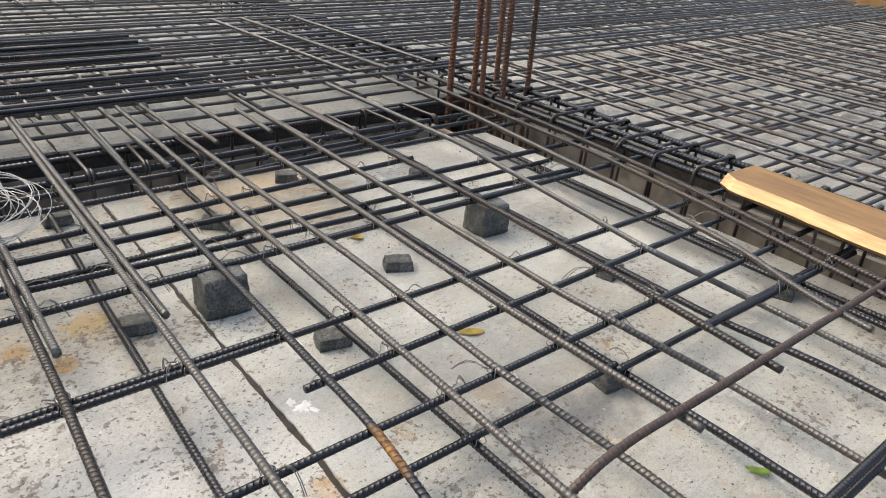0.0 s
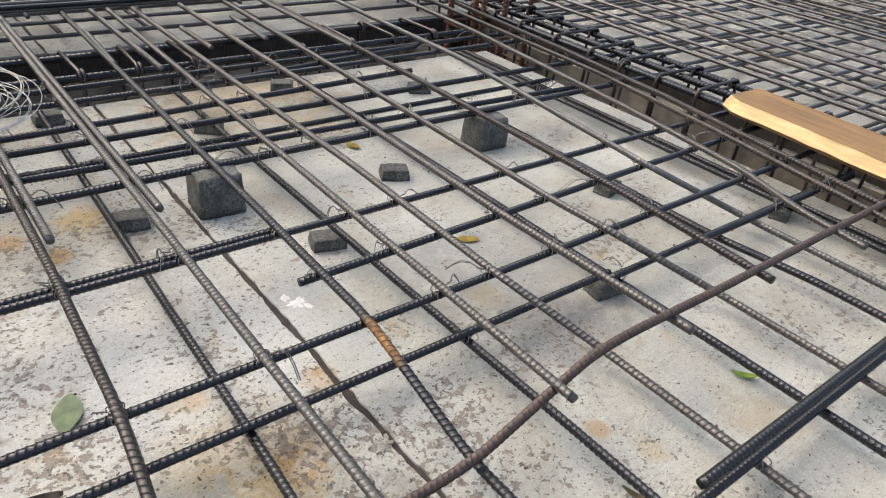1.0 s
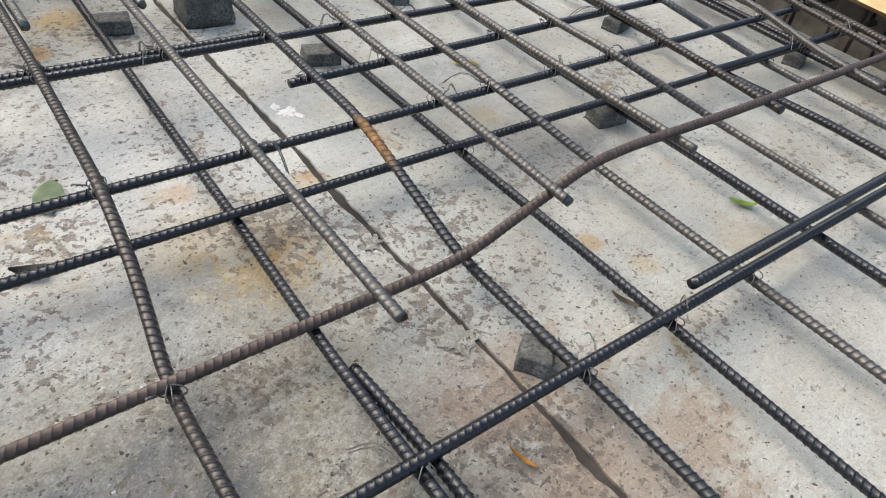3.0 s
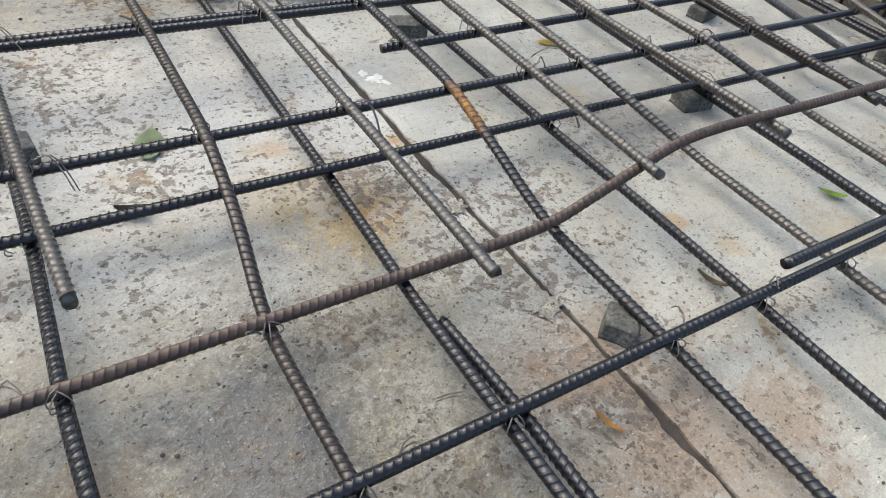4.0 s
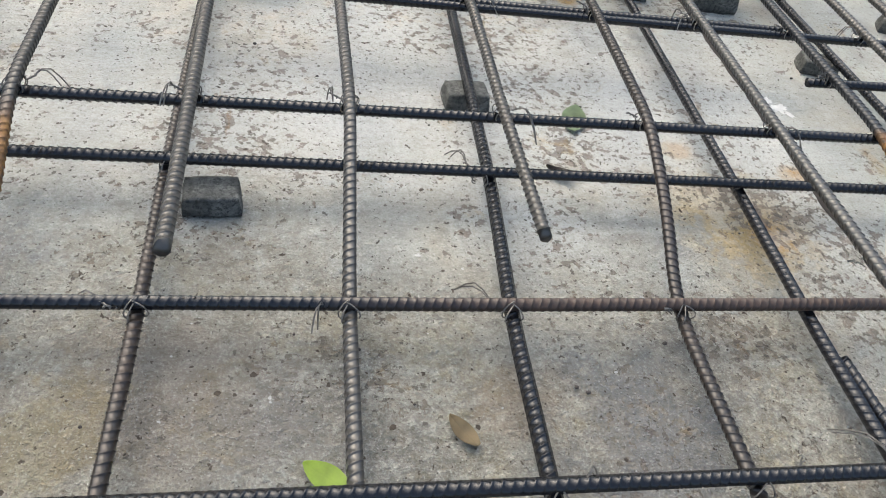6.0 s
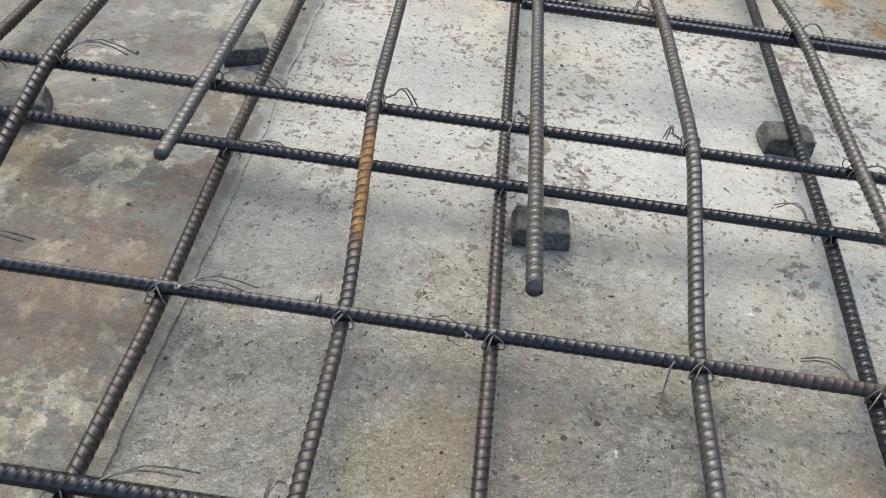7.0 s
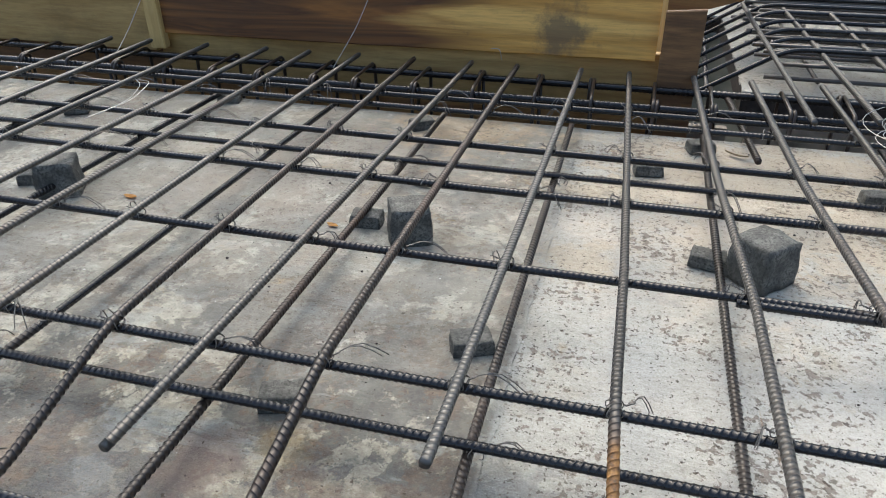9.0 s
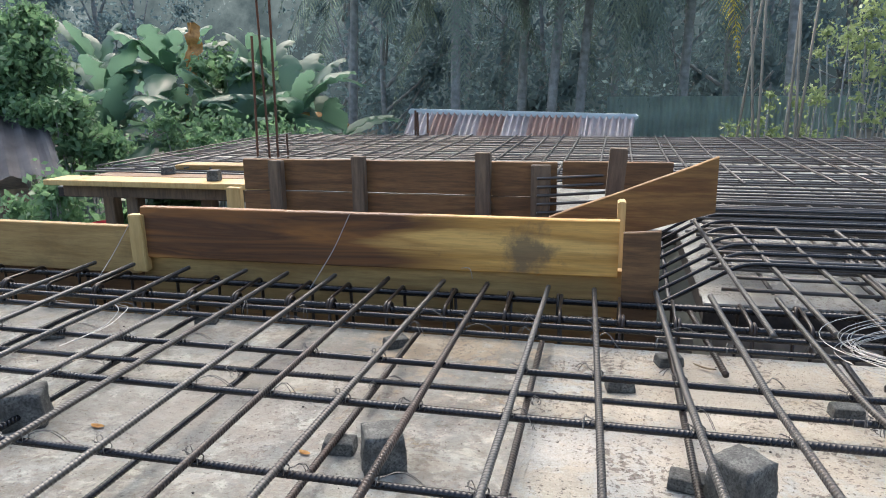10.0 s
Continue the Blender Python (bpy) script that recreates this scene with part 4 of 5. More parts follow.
block("cover_block", 0.993, 0.197, -50, block_mesh("cover_block", 0.034, 0.036, 0.02, 0.1, 0.002, 63), "small dark mortar cover block half under a bar", "cover blocks")


# ---- loose wire coil ----
def wire_coil(x, y, z):
    root = tagged(new("wire_coil"), "loose coil of bright galvanised tie wire on the bars", "wire coil")
    for k in range(12):
        bm = bmesh.new()
        r, ph, el = rng.uniform(0.12, 0.17), rng.uniform(0, 6.3), rng.uniform(0.8, 1.0)
        ox, oy, lift, tiltx, tilty = rng.uniform(-0.02, 0.02), rng.uniform(-0.02, 0.02), 0.002 + 0.0022 * k, rng.uniform(0, 0.012), rng.uniform(-0.008, 0.012)
        pts = []
        for j in range(33):
            a = ph + j * 2 * math.pi / 32 * 0.99
            pts.append((x + ox + r * math.cos(a), y + oy + r * el * math.sin(a), z + lift + tiltx * (1 + math.cos(a)) + abs(tilty) * (1 + math.sin(a * 2))))
        tube(bm, pts, 0.0007, 5)
        part("wire_turn", bm, BRIGHT_WIRE, root)
    bm = bmesh.new()
    tube(bm, [(x + 0.12, y - 0.02, z + 0.01), (x + 0.11, y - 0.06, z + 0.05), (x + 0.10, y + 0.0, z + 0.09), (x + 0.12, y + 0.06, z + 0.1)], 0.0009, 5)
    part("loose_end", bm, BRIGHT_WIRE, root)


wire_coil(0.655, 1.35, ZTL + 0.006)


# ---- boards ----
def board(x0, x1, y, t, z0, z1, material, label, z0b=None, z1b=None, turn=0.0, name="formwork_plank", wane=0.0022):
    """A sawn board on edge, facing -y: rough edges, ends not quite square; z0b, z1b: its heights at the x1 end."""
    z0b, z1b = z0 if z0b is None else z0b, z1 if z1b is None else z1b
    bm = bmesh.new()
    n, L = max(6, int((x1 - x0) / 0.03)), x1 - x0
    seed = rng.random() * 50
    rows = []
    for i in range(n + 1):
        u = i / n
        bow = 0.003 * math.sin(u * 3.1 + seed)
        lo = z0 + (z0b - z0) * u + wane * noise.noise((u * L * 9, seed, 0))
        hi = z1 + (z1b - z1) * u + wane * noise.noise((u * L * 7, seed, 5))
        X = u * L
        e = 0.0025
        rows.append([bm.verts.new(p) for p in ((X, bow + e, lo), (X, bow, lo + e), (X, bow, hi - e), (X, bow + e, hi), (X, bow + t - e, hi + 0.001), (X, bow + t, hi - e), (X, bow + t, lo + e), (X, bow + t - e, lo))])
    for a, b in zip(rows, rows[1:]):
        for k in range(8):
            bm.faces.new((a[k], b[k], b[(k + 1) % 8], a[(k + 1) % 8]))
    bm.faces.new(rows[0])
    bm.faces.new(rows[-1][::-1])
    bmesh.ops.recalc_face_normals(bm, faces=bm.faces[:])
    o = obj(name, bm, material, label=label, category="plank", group="formwork planks")
    o.matrix_world = pose(x0, y, 0, 0, 0, turn)
    return o


def post(x, y, w, d, z0, z1, material, label, lean=0.0, name="formwork_post"):
    bm = box_bm(-w / 2, w / 2, -d / 2, d / 2, 0, z1 - z0, 0.003)
    bmesh.ops.subdivide_edges(bm, edges=[e for e in bm.edges if abs(e.verts[0].co.z - e.verts[1].co.z) > 0.05], cuts=6)
    for v in bm.verts:
        v.co += noise.noise_vector(v.co * 14 + Vector((x * 7, y * 3, 0))) * 0.002
    o = obj(name, bm, material, label=label, category="post", group="formwork posts")
    o.matrix_world = pose(x, y, z0, 0, lean, rng.uniform(-4, 4))
    return o


YB = 1.745
board(-1.25, 0.098, YB, 0.024, 0.10, 0.250, HEART_WOOD, "plank on edge with dark red-brown heart and yellow sapwood", 0.108, 0.252)
board(-1.28, 0.13, YB + 0.03, 0.024, -0.02, 0.118, PALE_WOOD, "pale lower plank behind the stair-edge plank", -0.01, 0.118)
board(-2.2, 0.13, YB + 0.032, 0.022, -0.27, -0.025, WOOD, "brown stained plank lining the stair opening")
board(-1.95, -1.285, YB + 0.01, 0.024, 0.045, 0.188, PALE_WOOD, "pale plank on edge with a cracked top")
# added filler plank: keeps the gap below the pale plank dark
board(-2.0, -1.285, YB + 0.036, 0.022, -0.02, 0.06, DARK_WOOD, "dark plank added to fill the gap under the pale plank")
post(-1.262, YB - 0.002, 0.045, 0.03, 0.06, 0.228, PALE_POST, "pale wooden batten nailed between two planks", name="batten")
board(0.108, 0.196, YB - 0.03, 0.012, -0.27, 0.232, DARK_WOOD, "brown slurry-stained plywood closing the stair corner", -0.27, 0.238, name="plywood_panel")
post(0.104, YB + 0.25, 0.022, 0.05, -0.1, 0.262, PALE_POST, "pale upright batten at the stair corner", name="batten")
board(-0.13, 0.40, 2.36, 0.024, 0.0, 0.135, WOOD, "brown plank leaning up across the stair corner", 0.165, 0.345)
board(-1.50, -0.14, 2.80, 0.024, -0.02, 0.125, DARK_WOOD, "dark weathered plank of the far stair edge")
board(-1.50, -0.14, 2.802, 0.024, 0.130, 0.262, DARK_WOOD, "dark weathered upper plank of the far stair edge", 0.13, 0.268)
board(-0.12, 0.30, 2.83, 0.024, 0.16, 0.268, DARK_WOOD, "dark weathered short plank behind the stair")
for x, z1, w in ((-1.33, 0.262, 0.06), (-0.955, 0.285, 0.055), (-0.43, 0.306, 0.06), (-0.20, 0.26, 0.075)):
    post(x, 2.775, w, 0.04, -0.25, z1, POST_WOOD, "dark wooden post nailed to the far planks")
post(0.052, 2.62, 0.062, 0.05, -0.25, 0.345, POST_WOOD, "dark leaning wooden post at the stair corner", 4.0)
post(-0.16, 2.1, 0.10, 0.03, 0.05, 0.135, POST_WOOD, "stub of brown timber inside the stair opening", name="timber_stub")
post(0.0, 2.05, 0.07, 0.03, 0.05, 0.15, PALE_POST, "pale timber offcut inside the stair opening", name="timber_stub")
for k in range(5):
    rebar([(-0.21, 2.74, 0.075 + 0.034 * k), (0.35, 2.95, 0.085 + 0.034 * k)], FAR_STEEL, "dark bar end poking past the far stair planks", ribs=False, group="stair bars")
# deck edge at the rear corner, on props
root = tagged(new("edge_platform"), "pale plank staging on dark timber props", "staging")
for y0, y1, x0, x1, m in ((3.12, 3.30, -2.85, -1.55, PALE_POST), (3.31, 3.5, -2.7, -1.5, DARK_WOOD)):
    o = part("plank", box_bm(x0, x1, y0, y1, 0.07, 0.098, 0.004), m, root)
for x, y in ((-2.42, 3.28), (-2.05, 3.4), (-1.75, 3.35), (-2.7, 3.45)):
    part("prop", box_bm(x - 0.035, x + 0.035, y - 0.035, y + 0.035, -2.9, 0.07, 0.004), POST_WOOD, root)
part("beam", box_bm(-2.8, -1.6, 3.2, 3.26, 0.0, 0.07, 0.004), POST_WOOD, root)
obj("formwork_plank", box_bm(-2.3, -1.35, 3.62, 3.76, 0.10, 0.128, 0.004), PALE_WOOD, label="pale plank lying on the bars", category="plank", group="formwork planks").matrix_world = pose(0, 0, 0, 0, 0, 1)
block("mortar_block", -1.90, 3.22, 10, block_mesh("mortar_block", 0.06, 0.05, 0.055, 0.1, 0.002, 77), "grey mortar block on the plank staging", "loose blocks").location.z = 0.098
block("mortar_block", -2.30, 3.42, 30, block_mesh("mortar_block", 0.07, 0.05, 0.04, 0.1, 0.002, 78), "grey mortar block on the plank staging", "loose blocks").location.z = 0.098
post(-1.665, 3.0, 0.07, 0.04, -0.25, 0.104, PALE_POST, "short pale post under the staging's end")
bucket = bmesh.new()
bmesh.ops.create_cone(bucket, cap_ends=False, segments=24, radius1=0.10, radius2=0.135, depth=0.24)
bmesh.ops.solidify(bucket, geom=bucket.faces[:], thickness=0.004)
obj("tub", bucket, plain("faded_red_plastic", (0.45, 0.04, 0.06), 0.4, 0, 0.15, 12), label="red plastic tub on the earth below the staging", category="tub").matrix_world = pose(-3.6, 4.5, -0.56)
part("tub_stand", box_bm(-0.2, 0.2, -0.2, 0.2, -2.34, -0.12, 0.01), FORM_PLY, bpy.data.objects["tub"])
# plank across the trough
bm = bmesh.new()
n, seed = 40, 3.3
rows = []
for i in range(n + 1):
    u = i / n
    y = 0.0 - 1.55 * u
    wane = 0.012 * noise.noise((u * 6, 1.1, 0)) + (0.03 if i == 0 else 0.012 * math.exp(-u * 30))
    rows.append([bm.verts.new(p) for p in ((-0.082 + wane, y, 0.0), (-0.09 + wane + 0.006 * noise.noise((u * 31, 4, 0)), y, 0.009), (-0.066 + wane + 0.008 * noise.noise((u * 23, 7, 0)), y, 0.0285), (0.075, y, 0.030), (0.078, y, 0.027), (0.078, y, 0.002))])
for a, b in zip(rows, rows[1:]):
    for k in range(6):
        bm.faces.new((a[k], b[k], b[(k + 1) % 6], a[(k + 1) % 6]))
bm.faces.new(rows[0])
bm.faces.new(rows[-1][::-1])
bmesh.ops.recalc_face_normals(bm, faces=bm.faces[:])
PLANK_Y = wood_material("waney_plank", (0.29, 0.165, 0.055), (0.15, 0.075, 0.025), 0.4, axis=1)
walkway = obj("walkway_plank", bm, PLANK_Y, label="thick orange-brown plank with a pale edge laid over the trough", category="plank")
walkway.data.materials.append(wood_material("pale_waney_edge", (0.62, 0.45, 0.21), (0.36, 0.21, 0.08), 0.5, axis=1))
for i, p in enumerate(walkway.data.polygons):
    if i < 6 * n and i % 6 == 1:
        p.material_index = 1
walkway.matrix_world = pose(2.152, 0.757, 0.098, 0, 0, -2.5)


# thin binding wires hung over the planks
for pts in (((-0.605, YB - 0.004, 0.25), (-0.635, YB - 0.06, 0.16), (-0.675, YB - 0.13, 0.075)), ((-1.285, YB - 0.004, 0.205), (-1.305, YB - 0.07, 0.12), (-1.30, YB - 0.15, 0.07)), ((-0.30, YB - 0.004, 0.115), (-0.275, YB - 0.012, 0.12), (-0.27, YB - 0.01, 0.09)),
            ((-1.06, 1.36, 0.09), (-1.0, 1.3, 0.10), (-0.97, 1.22, 0.095), (-0.98, 1.13, 0.09)), ((-1.05, 1.36, 0.09), (-0.98, 1.31, 0.105), (-0.95, 1.2, 0.10), (-0.99, 1.1, 0.09))):
    bm = bmesh.new()
    tube(bm, [p for p in path_points(pts, 0.03)], 0.0009, 5)
    obj("binding_wire", bm, BRIGHT_WIRE, label="loose bright binding wire hanging at the planks", category="wire", group="loose wires")


# ---- column starter bars ----
def column(label, spots, z1s, r, material):
    root = tagged(new("column_bars"), label, "column reinforcement")
    for (x, y), z1 in zip(spots, z1s):
        lean = rng.uniform(-0.02, 0.02, 2)
        me = bar_mesh("starter_bar", [(x, y, -0.3), (x, y, 0.1), (x + lean[0] * z1, y + lean[1] * z1, z1)], r, True, pitch=0.012)
        me.materials.append(material)
        new("starter_bar", me).parent = root
    xs, ys = [p[0] for p in spots], [p[1] for p in spots]
    for z in (0.02, -0.1):
        bm = bmesh.new()
        tube(bm, [(min(xs) - 0.01, min(ys) - 0.01, z), (max(xs) + 0.01, min(ys) - 0.01, z), (max(xs) + 0.01, max(ys) + 0.01, z + 0.003), (min(xs) - 0.01, max(ys) + 0.01, z), (min(xs) - 0.01, min(ys) - 0.012, z)], 0.005, 6)
        part("column_tie", bm, RUST_STEEL, root)
    return root


column("tall rusty starter bars of a column at the trough corner", ((2.128, 1.781), (2.154, 1.693), (2.155, 1.655), (2.312, 1.758), (2.18, 1.585), (2.338, 1.633)), (1.3, 1.35, 1.2, 1.25, 1.3, 1.35), 0.009, RUST_STEEL)
column("tall orange-rusted starter bars of a rear column", ((-2.19, 4.24), (-2.11, 4.25), (-2.05, 4.25), (-1.985, 4.26)), (0.86, 1.55, 1.55, 0.25), 0.007, RUST_STEEL)
column("far rusty starter bars of a column", ((-1.61, 6.0), (-1.5, 6.0), (-1.56, 5.9)), (0.31, 0.29, 0.3), 0.009, RUST_STEEL)


# ---- leaves and crumbs on the sheets ----
def leaf_mesh(name, length, width, curl, material):
    bm = bmesh.new()
    n = 9
    rows = []
    for i in range(n + 1):
        u = i / n
        w = width / 2 * math.sin(math.pi * min(1, u * 0.92 + 0.06)) ** 0.8
        z = 0.0015 + curl * (2 * u - 1) ** 2
        rows.append([bm.verts.new(p) for p in ((-w, (u - 0.5) * length, z + curl * 0.7), (0, (u - 0.5) * length, z), (w, (u - 0.5) * length, z + curl * 0.5))])
    for a, b in zip(rows, rows[1:]):
        for k in range(2):
            bm.faces.new((a[k], a[k + 1], b[k + 1], b[k]))
    r = bmesh.ops.solidify(bm, geom=bm.faces[:], thickness=0.0005)
    bmesh.ops.recalc_face_normals(bm, faces=bm.faces[:])
    me = bpy.data.meshes.new(name)
    bm.to_mesh(me)
    bm.free()
    me.materials.append(material)
    return me


LEAF_G = plain("fresh_leaf", (0.30, 0.42, 0.05), 0.4, 0, 0.25, 60, 0.1)
LEAF_D = plain("dull_green_leaf", (0.2, 0.26, 0.14), 0.5, 0, 0.3, 60, 0.1)
LEAF_Y = plain("yellow_leaf", (0.45, 0.33, 0.06), 0.5, 0, 0.3, 60, 0.1)
LEAF_B = plain("brown_leaf", (0.2, 0.15, 0.08), 0.6, 0, 0.3, 60, 0.1)
LEAF_K = plain("blackened_leaf", (0.045, 0.035, 0.026), 0.6, 0, 0.3, 60, 0.1)
LEAF_O = plain("orange_leaf", (0.45, 0.22, 0.04), 0.6, 0, 0.3, 60, 0.1)
for x, y, L, w, turn, m, curl, label in (
        (1.425, 0.252, 0.036, 0.014, 40, LEAF_G, 0.004, "bright green curled leaf on the sheets"), (0.678, 0.648, 0.06, 0.032, -20, LEAF_D, 0.0003, "dull green leaf under the bars"),
        (1.347, 1.122, 0.035, 0.024, 10, LEAF_Y, 0.002, "small yellow-green leaf on the sheets"), (1.318, 0.717, 0.045, 0.02, 60, LEAF_Y, 0.001, "flat yellow leaf on the sheets"),
        (0.369, 0.180, 0.04, 0.021, 55, LEAF_G, 0.0015, "fresh yellow-green leaf on the sheets"), (0.475, 0.214, 0.034, 0.016, 35, LEAF_B, 0.002, "faded brown-green leaf on the sheets"),
        (-0.402, 0.958, 0.024, 0.012, 70, LEAF_O, 0.001, "small orange leaf on the sheets"), (-0.808, 0.967, 0.03, 0.014, 80, LEAF_O, 0.001, "small dry orange leaf on the sheets"),
        (1.135, 0.205, 0.035, 0.01, 20, LEAF_B, 0.006, "curled brown leaf beside a bar"), (0.908, 0.12, 0.028, 0.006, 15, LEAF_O, 0.004, "curled ochre leaf on the sheets"),
        (0.630, 0.535, 0.032, 0.018, 70, LEAF_K, 0.006, "dark curled leaf under a bar"), (0.281, 1.454, 0.05, 0.01, 60, LEAF_B, 0.004, "dark twig-like leaf on the sheets"), (-0.30, 1.15, 0.05, 0.012, 80, LEAF_B, 0.003, "dark curled leaf on the sheets")):
    o = new("leaf", leaf_mesh("leaf", L, w, curl, m))
    o.matrix_world = pose(x, y, 0.001, 0, 0, turn)
    tagged(o, label, "leaf", "fallen leaves")


def flake(x, y, r, seed):
    bm = bmesh.new()
    ring = [bm.verts.new((r * (0.8 + 0.75 * noise.noise((math.cos(a) * 2.6, math.sin(a) * 2.6, seed))) * math.cos(a) * 1.3, r * (0.8 + 0.75 * noise.noise((math.cos(a) * 2.6, math.sin(a) * 2.6, seed))) * math.sin(a), 0.0)) for a in np.linspace(0, 2 * math.pi, 23)[:-1]]
    f = bm.faces.new(ring)
    ext = bmesh.ops.extrude_face_region(bm, geom=[f])
    for v in ext["geom"]:
        if isinstance(v, bmesh.types.BMVert):
            v.co.z += 0.0009
    bmesh.ops.recalc_face_normals(bm, faces=bm.faces[:])
    o = obj("slurry_flake", bm, FLAKE, label="pale flake of dried cement slurry", category="flake", group="slurry flakes")
    o.matrix_world = pose(x, y, -0.0006, 0, 0, seed * 40)


FLAKE = SHEET
for i, (x, y, r) in enumerate(((0.944, 0.255, 0.02), (0.95, 0.42, 0.012))):
    flake(x, y, r, i * 1.7)
FLAKE = plain("white_paint_chip", (0.62, 0.6, 0.56), 0.6, 0, 0.15, 60)
for i, (x, y, r) in enumerate(((0.994, 0.703, 0.011), (0.983, 0.722, 0.007), (1.004, 0.69, 0.006))):
    flake(x, y, r, 5 + i * 1.3)
# crumbs of mortar and dirt
bm = bmesh.new()
for k in range(420):
    x, y = rng.uniform(-1.2, 2.0), rng.uniform(-0.2, 1.48)
    r = 0.0009 + 0.0022 * rng.random() ** 3
    bmesh.ops.create_icosphere(bm, subdivisions=1, radius=r, matrix=pose(x, y, r * 0.6) @ Matrix.Diagonal((1, 0.8, 0.7, 1)))
tagged(obj("crumbs", bm, plain("dark_crumbs", (0.06, 0.05, 0.045), 0.95, 0, 0.4, 90), kind="stuff"), "dark crumbs of mortar and dirt on the sheets", "debris")
# ---- beyond the deck: sheds, fence, trees ----
def corrugated(name, w, h, material_of, parent, waves, amp=0.018, strips=8):
    """Corrugated iron sheets side by side in the xz plane, waves along x."""
    per = w / strips
    for s in range(strips):
        bm = bmesh.new()
        n = max(8, int(waves / strips) * 6)
        top, bot = [], []
        for i in range(n + 1):
            x = s * per + per * 1.02 * i / n
            y = amp * math.sin(x / w * waves * 2 * math.pi) + 0.004 * (s % 2)
            top.append(bm.verts.new((x, y, h)))
            bot.append(bm.verts.new((x, y, 0)))
        for i in range(n):
            bm.faces.new((bot[i], bot[i + 1], top[i + 1], top[i]))
        bmesh.ops.solidify(bm, geom=bm.faces[:], thickness=0.003)
        part(name, bm, material_of(s), parent)


shed = tagged(new("shed"), "low shed with a rust-streaked corrugated iron roof", "shed")
corrugated("roof_sheet", 3.45, 0.9, lambda s: (ROOF, RUST_ROOF, ROOF, RUST_ROOF, ROOF, RUST_ROOF, RUST_ROOF, ROOF, ROOF)[s], shed, 37, 0.03, 9)
part("ridge_cap", box_bm(-0.05, 3.5, -0.06, 0.06, 0.88, 0.97, 0.02), BLUE_TRIM, shed)
part("wall", box_bm(0.1, 3.35, 0.1, 2.4, -2.6, 0.2), FORM_PLY, shed)
for c in shed.children:
    if c.name.startswith("roof_sheet"):
        c.matrix_local = pose(0, -0.75, 0.25, -50, 0, 0)
    if c.name.startswith("ridge_cap"):
        c.matrix_local = pose(0, -0.02, -0.09, 0, 0, 0)
shed.matrix_world = pose(-3.12, 11.2, -0.80, 0, 1.2, -4)

fence = tagged(new("iron_fence"), "green painted corrugated iron fence", "fence")
corrugated("fence_sheet", 4.0, 1.6, lambda s: GREEN_IRON, fence, 40, 0.02, 5)
fence.matrix_world = pose(-0.1, 13.4, -1.42, 0, 0, -3)

house = tagged(new("neighbour_house"), "low house with a grey ribbed sheet roof under climbing vines", "house")
GREY_ROOF = plain("grey_roof_sheet", (0.12, 0.12, 0.13), 0.65, 0.1, 0.3, 3)
corrugated("roof_sheet", 3.0, 2.0, lambda s: GREY_ROOF, house, 15, 0.02, 3)
part("wall", box_bm(-2.8, -0.3, 0.3, 1.6, -2.6, -0.15), FORM_PLY, house)
for c in house.children:
    if c.name.startswith("roof_sheet"):
        c.matrix_local = pose(-3.0, 0, 0, -72, 0, 0)
house.matrix_world = pose(-5.42, 6.15, -0.33, 0, 0, 46)


def leaf_cloud(centres, radii, count, size, flat=0.8, seed=0, aspect=0.5, droop=0.4):
    """Many separate leaves round several clumps; returns a mesh."""
    g = np.random.default_rng(seed)
    c = np.array(centres, float)
    r = np.array(radii, float)
    pick = g.choice(len(c), count, p=r ** 2 / (r ** 2).sum())
    d = g.normal(size=(count, 3))
    d /= np.linalg.norm(d, axis=1)[:, None]
    rad = r[pick] * np.minimum(np.abs(g.normal(size=count)) * 0.75, 1.9)
    p = c[pick] + d * rad[:, None] * np.array([1, 1, flat])
    a = g.normal(size=(count, 3)) + np.array([0, 0, -droop]) + d * 0.6
    a /= np.linalg.norm(a, axis=1)[:, None]
    b = np.cross(a, g.normal(size=(count, 3)))
    b /= np.linalg.norm(b, axis=1)[:, None]
    nrm = np.cross(a, b)
    L = size * g.uniform(0.6, 1.4, count)[:, None]
    W = L * aspect
    v = np.stack([p - a * L * 0.5, p + b * W * 0.5 + nrm * W * 0.12, p + a * L * 0.5, p - b * W * 0.5 + nrm * W * 0.12], 1).reshape(-1, 3)
    f = np.arange(count * 4).reshape(-1, 4)
    me = bpy.data.meshes.new("crown")
    me.vertices.add(len(v))
    me.vertices.foreach_set("co", v.astype(np.float32).ravel())
    me.loops.add(count * 4)
    me.loops.foreach_set("vertex_index", f.astype(np.int32).ravel())
    me.polygons.add(count)
    me.polygons.foreach_set("loop_start", (np.arange(count) * 4).astype(np.int32))
    me.update(calc_edges=True)
    return me


def tapered(bm, pts, r0, r1, sides=8):
    pts = [Vector(p) for p in pts]
    prev = None
    for i, p in enumerate(pts):
        d = (pts[min(i + 1, len(pts) - 1)] - pts[max(i - 1, 0)]).normalized()
        a = d.cross(Vector((0.3, 1, 0.1))).normalized()
        b = d.cross(a)
        r = r0 + (r1 - r0) * i / (len(pts) - 1)
        ring = [bm.verts.new(p + r * (math.cos(t * 2 * math.pi / sides) * a + math.sin(t * 2 * math.pi / sides) * b)) for t in range(sides)]
        if prev:
            for k in range(sides):
                bm.faces.new((prev[k], prev[(k + 1) % sides], ring[(k + 1) % sides], ring[k]))
        prev = ring
    bm.faces.new(prev)
    for f in bm.faces:
        f.smooth = True


GZ = -2.9

